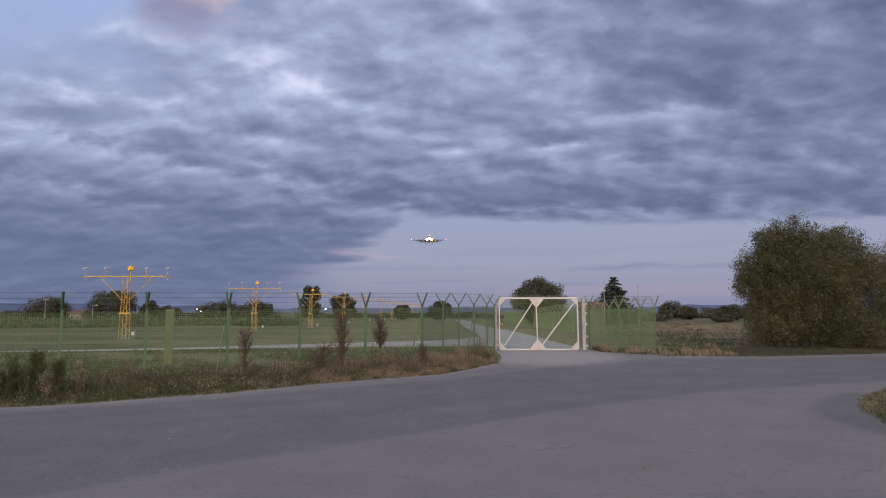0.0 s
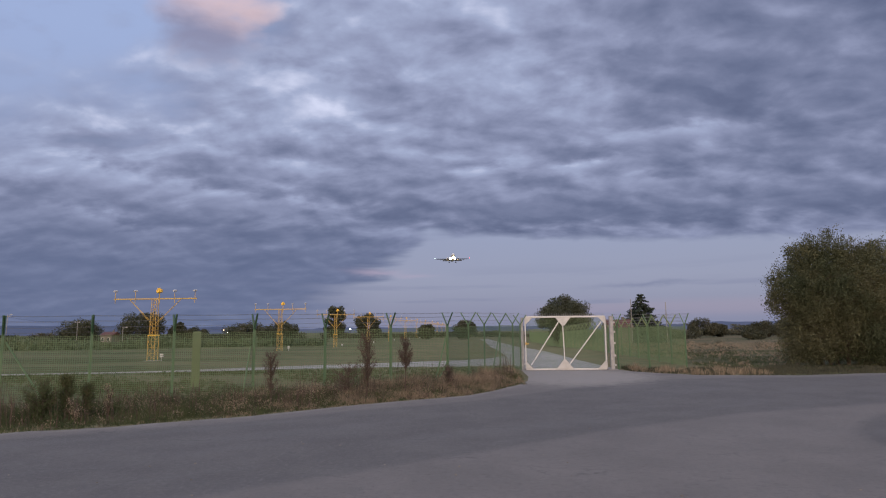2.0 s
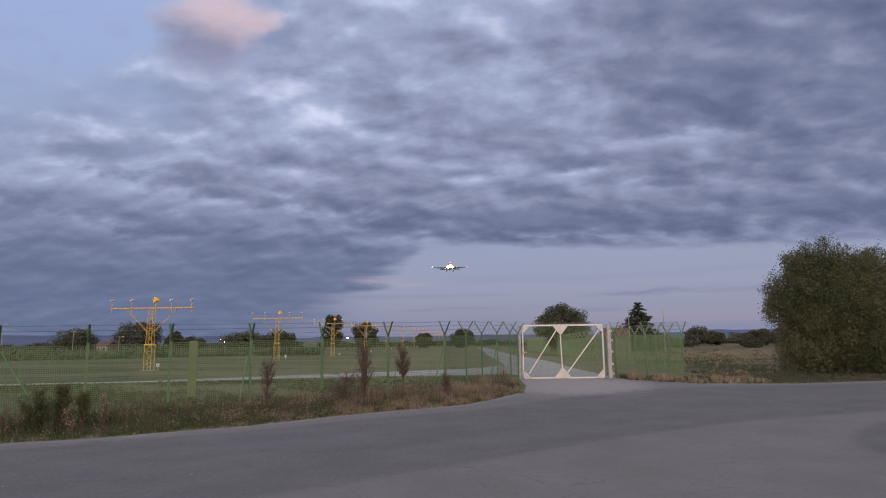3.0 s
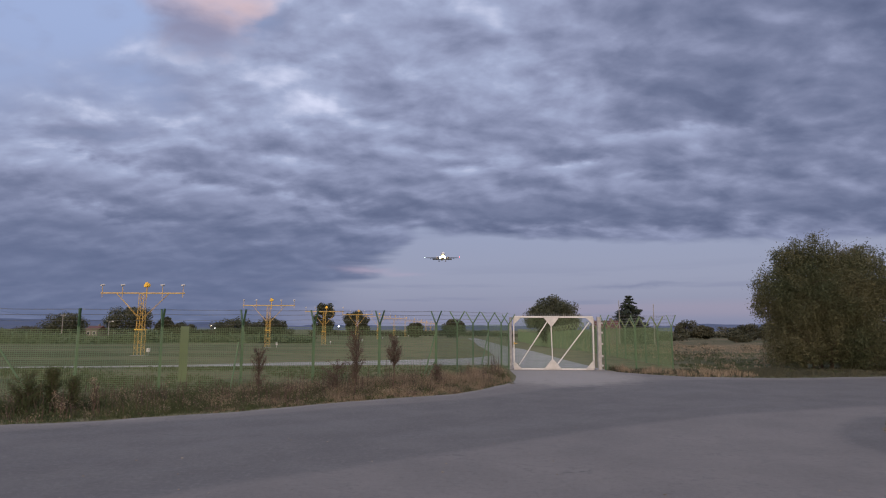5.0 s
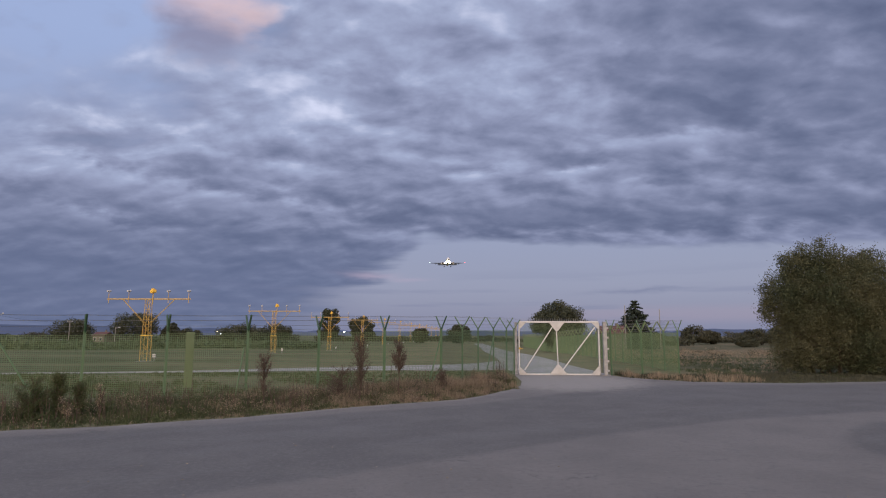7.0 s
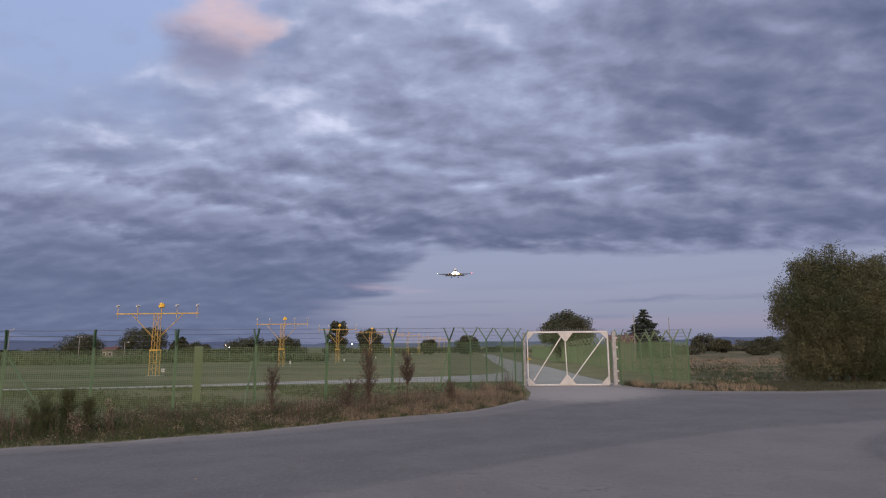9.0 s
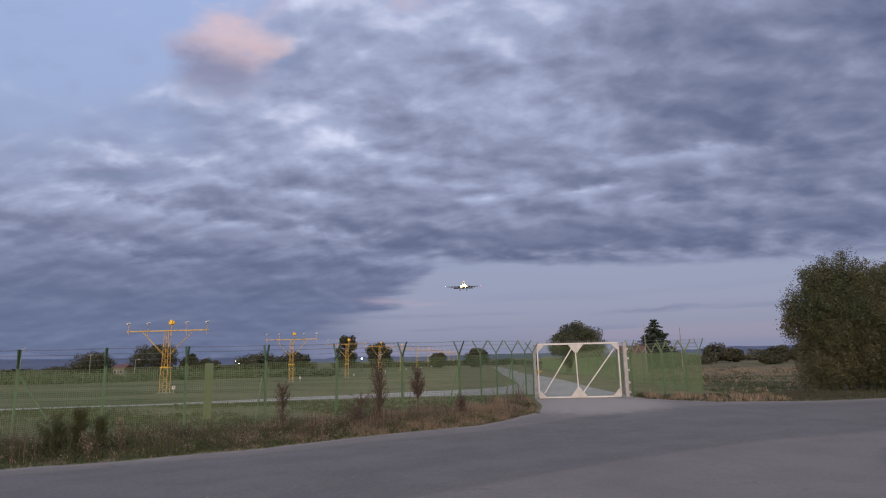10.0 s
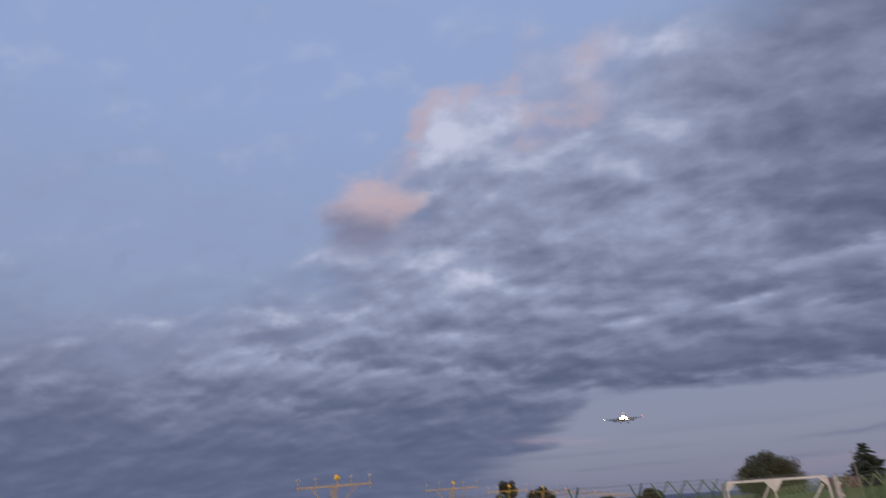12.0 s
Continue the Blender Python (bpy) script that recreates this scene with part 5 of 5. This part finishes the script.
def cable(x0, y0, z0, x1, y1, z1, sag):
    """An overhead wire between two poles."""
    ring = [(math.cos(q), math.sin(q)) for q in (0.5, 2.6, 4.7)]
    verts, faces = [], []
    for i in range(13):
        t = i / 12
        c = (x0 + (x1 - x0) * t, y0 + (y1 - y0) * t, z0 + (z1 - z0) * t - sag * 4 * t * (1 - t))
        verts += [(c[0], c[1] + 0.02 * u, c[2] + 0.02 * v) for u, v in ring]
    for k in range(12):
        for i in range(3):
            j = (i + 1) % 3
            faces.append((3 * k + i, 3 * k + j, 3 * k + 3 + j, 3 * k + 3 + i))
    return tagged(raw("overhead_cable", verts, faces, M_TYRE), "thin black overhead cable between the poles", "cable")


cable(-124.0, 161, 7.2, -104.5, 161, 5.5, 0.6)
cable(-124.0, 161, 7.2, -170, 165, 8.4, 0.8)


def car(x, y, rz, mt, label, lit=False):
    """A small van-like car: body, cabin glass, four wheels, lamps; its length lies along x."""
    root = empty("car", x, y, float(land(x, y)) + 0.01, rz, label=label, category="car")
    bm = bmesh.new()
    prism(bm, [(-2.1, 0.35), (2.1, 0.35), (2.15, 0.75), (1.25, 0.95), (0.7, 1.55), (-1.9, 1.6), (-2.15, 0.95)], -0.85, 0.85)
    bmesh.ops.bevel(bm, geom=bm.edges[:], offset=0.06, segments=1, affect="EDGES")
    part("body", bm, mt, root)
    for s in (-1, 1):
        bm = bmesh.new()
        prism(bm, [(-1.8, 1.0), (1.05, 1.0), (0.62, 1.46), (-1.75, 1.5)], s * 0.862 - 0.008, s * 0.862 + 0.008)
        part("side_window", bm, M_GLASS, root)
        for wx in (-1.3, 1.3):
            bm = bmesh.new()
            rod(bm, (wx, s * 0.72, 0.31), (wx, s * 0.9, 0.31), 0.32, sides=14)
            part("wheel", bm, M_TYRE, root)
        bm = bmesh.new()
        ball(bm, (2.13, s * 0.6, 0.68), 0.06, 0.13, 0.09)
        part("headlight", bm, G_LAMP if lit else M_PALE, root, "lit headlight" if lit else "")
    return root


car(91.5, 231, 230, M_FUSE, "small white van with lit headlights across the meadow", True)
car(115, 230, 215, M_PALE, "pale grey van parked across the meadow")
car(-121.0, 185, 10, M_WINGM, "dull grey van parked beside the airfield edge")


def sign_box(x, y):
    root = empty("marker_board", x, y, float(land(x, y)), label="small yellowish marker board on a short stake", category="sign")
    bm = bmesh.new()
    rod(bm, (0, 0, -0.1), (0, 0, 0.8), 0.05, sides=6)
    part("stake", bm, M_GALV, root)
    bm = bmesh.new()
    box(bm, -0.45, -0.05, 0.6, 0.45, 0.05, 1.1, 0.02)
    part("board", bm, material("faded_yellow_board", (0.45, 0.38, 0.18), (0.52, 0.44, 0.22), 2.0, 0.6), root)
    return root


sign_box(-86.5, 146)


def far_fence(x0, x1, y, label):
    """Plain far fence: posts with Y arms and a coarse mesh."""
    root = empty("far_fence", x0, y, 0, label=label, category="fence")
    inv = root.matrix_basis.inverted()
    n = round((x1 - x0) / 2.7)
    for i in range(n + 1):
        x = x0 + (x1 - x0) * i / n
        b = float(land(x, y))
        y_post(root, x, y, (0.75, 0.66), b, b + 1.75, b + 2.2, M_GREEN, 0.0, M_GREEN, 0.7)
    for i in range(n):
        xa, xb = x0 + (x1 - x0) * i / n, x0 + (x1 - x0) * (i + 1) / n
        wire_panel(xa, y, xb, y, float(land(xa, y)) + 0.05, float(land(xa, y)) + 1.75, 0.2, 0.006, root)
    for ob in root.children:
        ob.matrix_parent_inverse = inv
    return root


far_fence(-90, -36, 112, "distant green mesh fence along the airfield edge")


# ---- aircraft on approach ----
def wing(bm, root_y, root_x, tip_y, tip_x, z0, z1, c0, c1, t0, t1):
    """Tapered, swept wing half: chord along y."""
    rings = []
    for x, y, z, c, t in ((root_x, root_y, z0, c0, t0), (tip_x, tip_y, z1, c1, t1)):
        prof = [(0, 0), (0.08, 0.45), (0.3, 0.6), (0.65, 0.4), (1, 0), (0.65, -0.25), (0.3, -0.4), (0.08, -0.35)]
        rings.append([bm.verts.new((x, y + c * a, z + t * b)) for a, b in prof])
    a, b = rings
    for i in range(len(a)):
        j = (i + 1) % len(a)
        bm.faces.new((a[i], a[j], b[j], b[i]))
    bm.faces.new(a)
    bm.faces.new(b)
    bmesh.ops.recalc_face_normals(bm, faces=bm.faces)


def airliner(x, y, z):
    """Twin jet, nose towards -y, wheels down; its origin is the wing root."""
    root = empty("airliner", x, y, z, label="white twin-engine airliner on final approach with landing lights lit", category="airplane")
    root.matrix_basis = pose(x, y, z, -4.0, -0.5, 3.5)
    bm = bmesh.new()
    turned(bm, [(-16.5, 0.1, 0.1, -0.35), (-16.2, 0.5, 0.5, -0.3), (-15.3, 1.0, 1.0, -0.2), (-13.8, 1.4, 1.45, -0.05), (-12, 1.5, 1.65, 0), (6, 1.5, 1.65, 0), (10, 1.35, 1.4, 0.2), (14, 0.85, 0.85, 0.55), (18, 0.35, 0.4, 0.85), (19.3, 0.1, 0.12, 0.95)], 24)
    part("fuselage", bm, M_FUSE, root, smooth=True)
    bm = bmesh.new()
    turned(bm, [(-4, 0.3, 0.1, -1.5), (-2.5, 1.35, 0.65, -1.35), (3.5, 1.35, 0.65, -1.35), (6, 0.3, 0.1, -1.4)], 16)
    part("belly_fairing", bm, M_FUSE, root, smooth=True)
    for s in (-1, 1):
        bm = bmesh.new()
        wing(bm, -3.2, s * 1.2, 4.6, s * 13.4, -1.15, 0.35, 6.2, 1.5, 0.8, 0.18)
        wg = part("wing", bm, M_WINGM, root)
        bm = bmesh.new()
        wing(bm, 4.7, s * 13.4, 6.0, s * 14.3, 0.35, 1.9, 1.4, 0.6, 0.16, 0.06)
        part("winglet", bm, M_FUSE, wg)
        bm = bmesh.new()
        box(bm, s * 5.2 - 2.6, 2.6, -1.35, s * 5.2 + 2.6, 3.7, -1.18)
        bmesh.ops.rotate(bm, verts=bm.verts, cent=(s * 5.2, 2.6, -1.1), matrix=Matrix.Rotation(radians(-24), 3, "X"))
        part("flap", bm, M_WINGM, wg)
        for fx in (6.6, 9.2):
            bm = bmesh.new()
            turned(bm, [(0.5, 0.02, 0.02, 0), (1.4, 0.16, 0.24, 0), (3.2, 0.14, 0.2, -0.15), (4.3, 0.02, 0.02, -0.35)], 8)
            bmesh.ops.translate(bm, verts=bm.verts, vec=(s * fx, 0.3 + (fx - 5) * 0.45, -0.95 + fx * 0.04))
            part("flap_fairing", bm, M_WINGM, wg)
        bm = bmesh.new()
        turned(bm, [(-6.2, 0.78, 0.78, 0), (-6.0, 0.92, 0.92, 0), (-4.6, 0.98, 0.98, 0), (-2.8, 0.8, 0.8, 0), (-1.6, 0.5, 0.5, 0)], 20)
        bmesh.ops.translate(bm, verts=bm.verts, vec=(s * 4.3, 0, -1.75))
        en = part("engine", bm, M_FUSE, root, smooth=True)
        bm = bmesh.new()
        rod(bm, (s * 4.3, -6.23, -1.75), (s * 4.3, -6.1, -1.75), 0.72, sides=20)
        part("inlet", bm, M_DARK, en)
        bm = bmesh.new()
        box(bm, s * 4.3 - 0.12, -4.9, -1.0, s * 4.3 + 0.12, -1.5, -0.45)
        part("pylon", bm, M_FUSE, en)
        bm = bmesh.new()
        wing(bm, 13.6, s * 0.4, 16.9, s * 6.0, 0.9, 1.5, 3.6, 1.4, 0.35, 0.12)
        part("tailplane", bm, M_WINGM, root)
        bm = bmesh.new()
        rod(bm, (s * 2.6, 1.4, -1.2), (s * 2.6, 1.5, -3.2), 0.12, sides=8)
        lg = part("main_gear", bm, M_GALV, root)
        for dx_ in (-0.28, 0.28):
            bm = bmesh.new()
            rod(bm, (s * 2.6 + dx_ - 0.16, 1.5, -3.2), (s * 2.6 + dx_ + 0.16, 1.5, -3.2), 0.5, sides=16)
            part("wheel", bm, M_TYRE, lg)
        # real lamp, its glowing ball oversized to stand in for bloom
        bm = bmesh.new()
        ball(bm, (s * 1.75, -3.0, -0.95), 0.8, 0.4, 0.7)
        part("landing_light", bm, G_LAND, root, "lit landing light")
        bm = bmesh.new()
        ball(bm, (s * 14.0, 4.9, 0.8), 0.2)
        part("navigation_light", bm, G_RED if s > 0 else G_NAV, wg, "red wingtip light" if s > 0 else "pale green wingtip light")
    bm = bmesh.new()
    rod(bm, (0, -13.2, -1.4), (0, -13.3, -3.1), 0.1, sides=8)
    ng = part("nose_gear", bm, M_GALV, root)
    for dx_ in (-0.2, 0.2):
        bm = bmesh.new()
        rod(bm, (dx_ - 0.1, -13.3, -3.1), (dx_ + 0.1, -13.3, -3.1), 0.32, sides=14)
        part("wheel", bm, M_TYRE, ng)
    # nose lamps, likewise swollen to the size of their bloom
    for dx_ in (-0.28, 0.28):
        bm = bmesh.new()
        ball(bm, (dx_, -13.5, -2.05), 0.8, 0.4, 0.8)
        part("taxi_light", bm, G_LAND, ng, "lit nose light")
    bm = bmesh.new()
    v = [bm.verts.new(c) for c in ((-0.15, 11.0, 1.2), (0.15, 11.0, 1.2), (0.15, 17.6, 1.2), (-0.15, 17.6, 1.2), (-0.06, 16.2, 6.9), (0.06, 16.2, 6.9), (0.06, 19.0, 6.9), (-0.06, 19.0, 6.9))]
    for f in ((0, 1, 5, 4), (1, 2, 6, 5), (2, 3, 7, 6), (3, 0, 4, 7), (4, 5, 6, 7), (3, 2, 1, 0)):
        bm.faces.new([v[i] for i in f])
    part("tail_fin", bm, M_TEAL, root)
    bm = bmesh.new()
    for s in (-1, 1):
        box(bm, s * 0.12 + (-0.5 if s < 0 else 0.0), -15.05, 0.62, s * 0.12 + (0.0 if s < 0 else 0.5), -14.6, 0.98)
    part("windscreen", bm, M_GLASS, root)
    return root


airliner(-11.1, 484, 59.8)
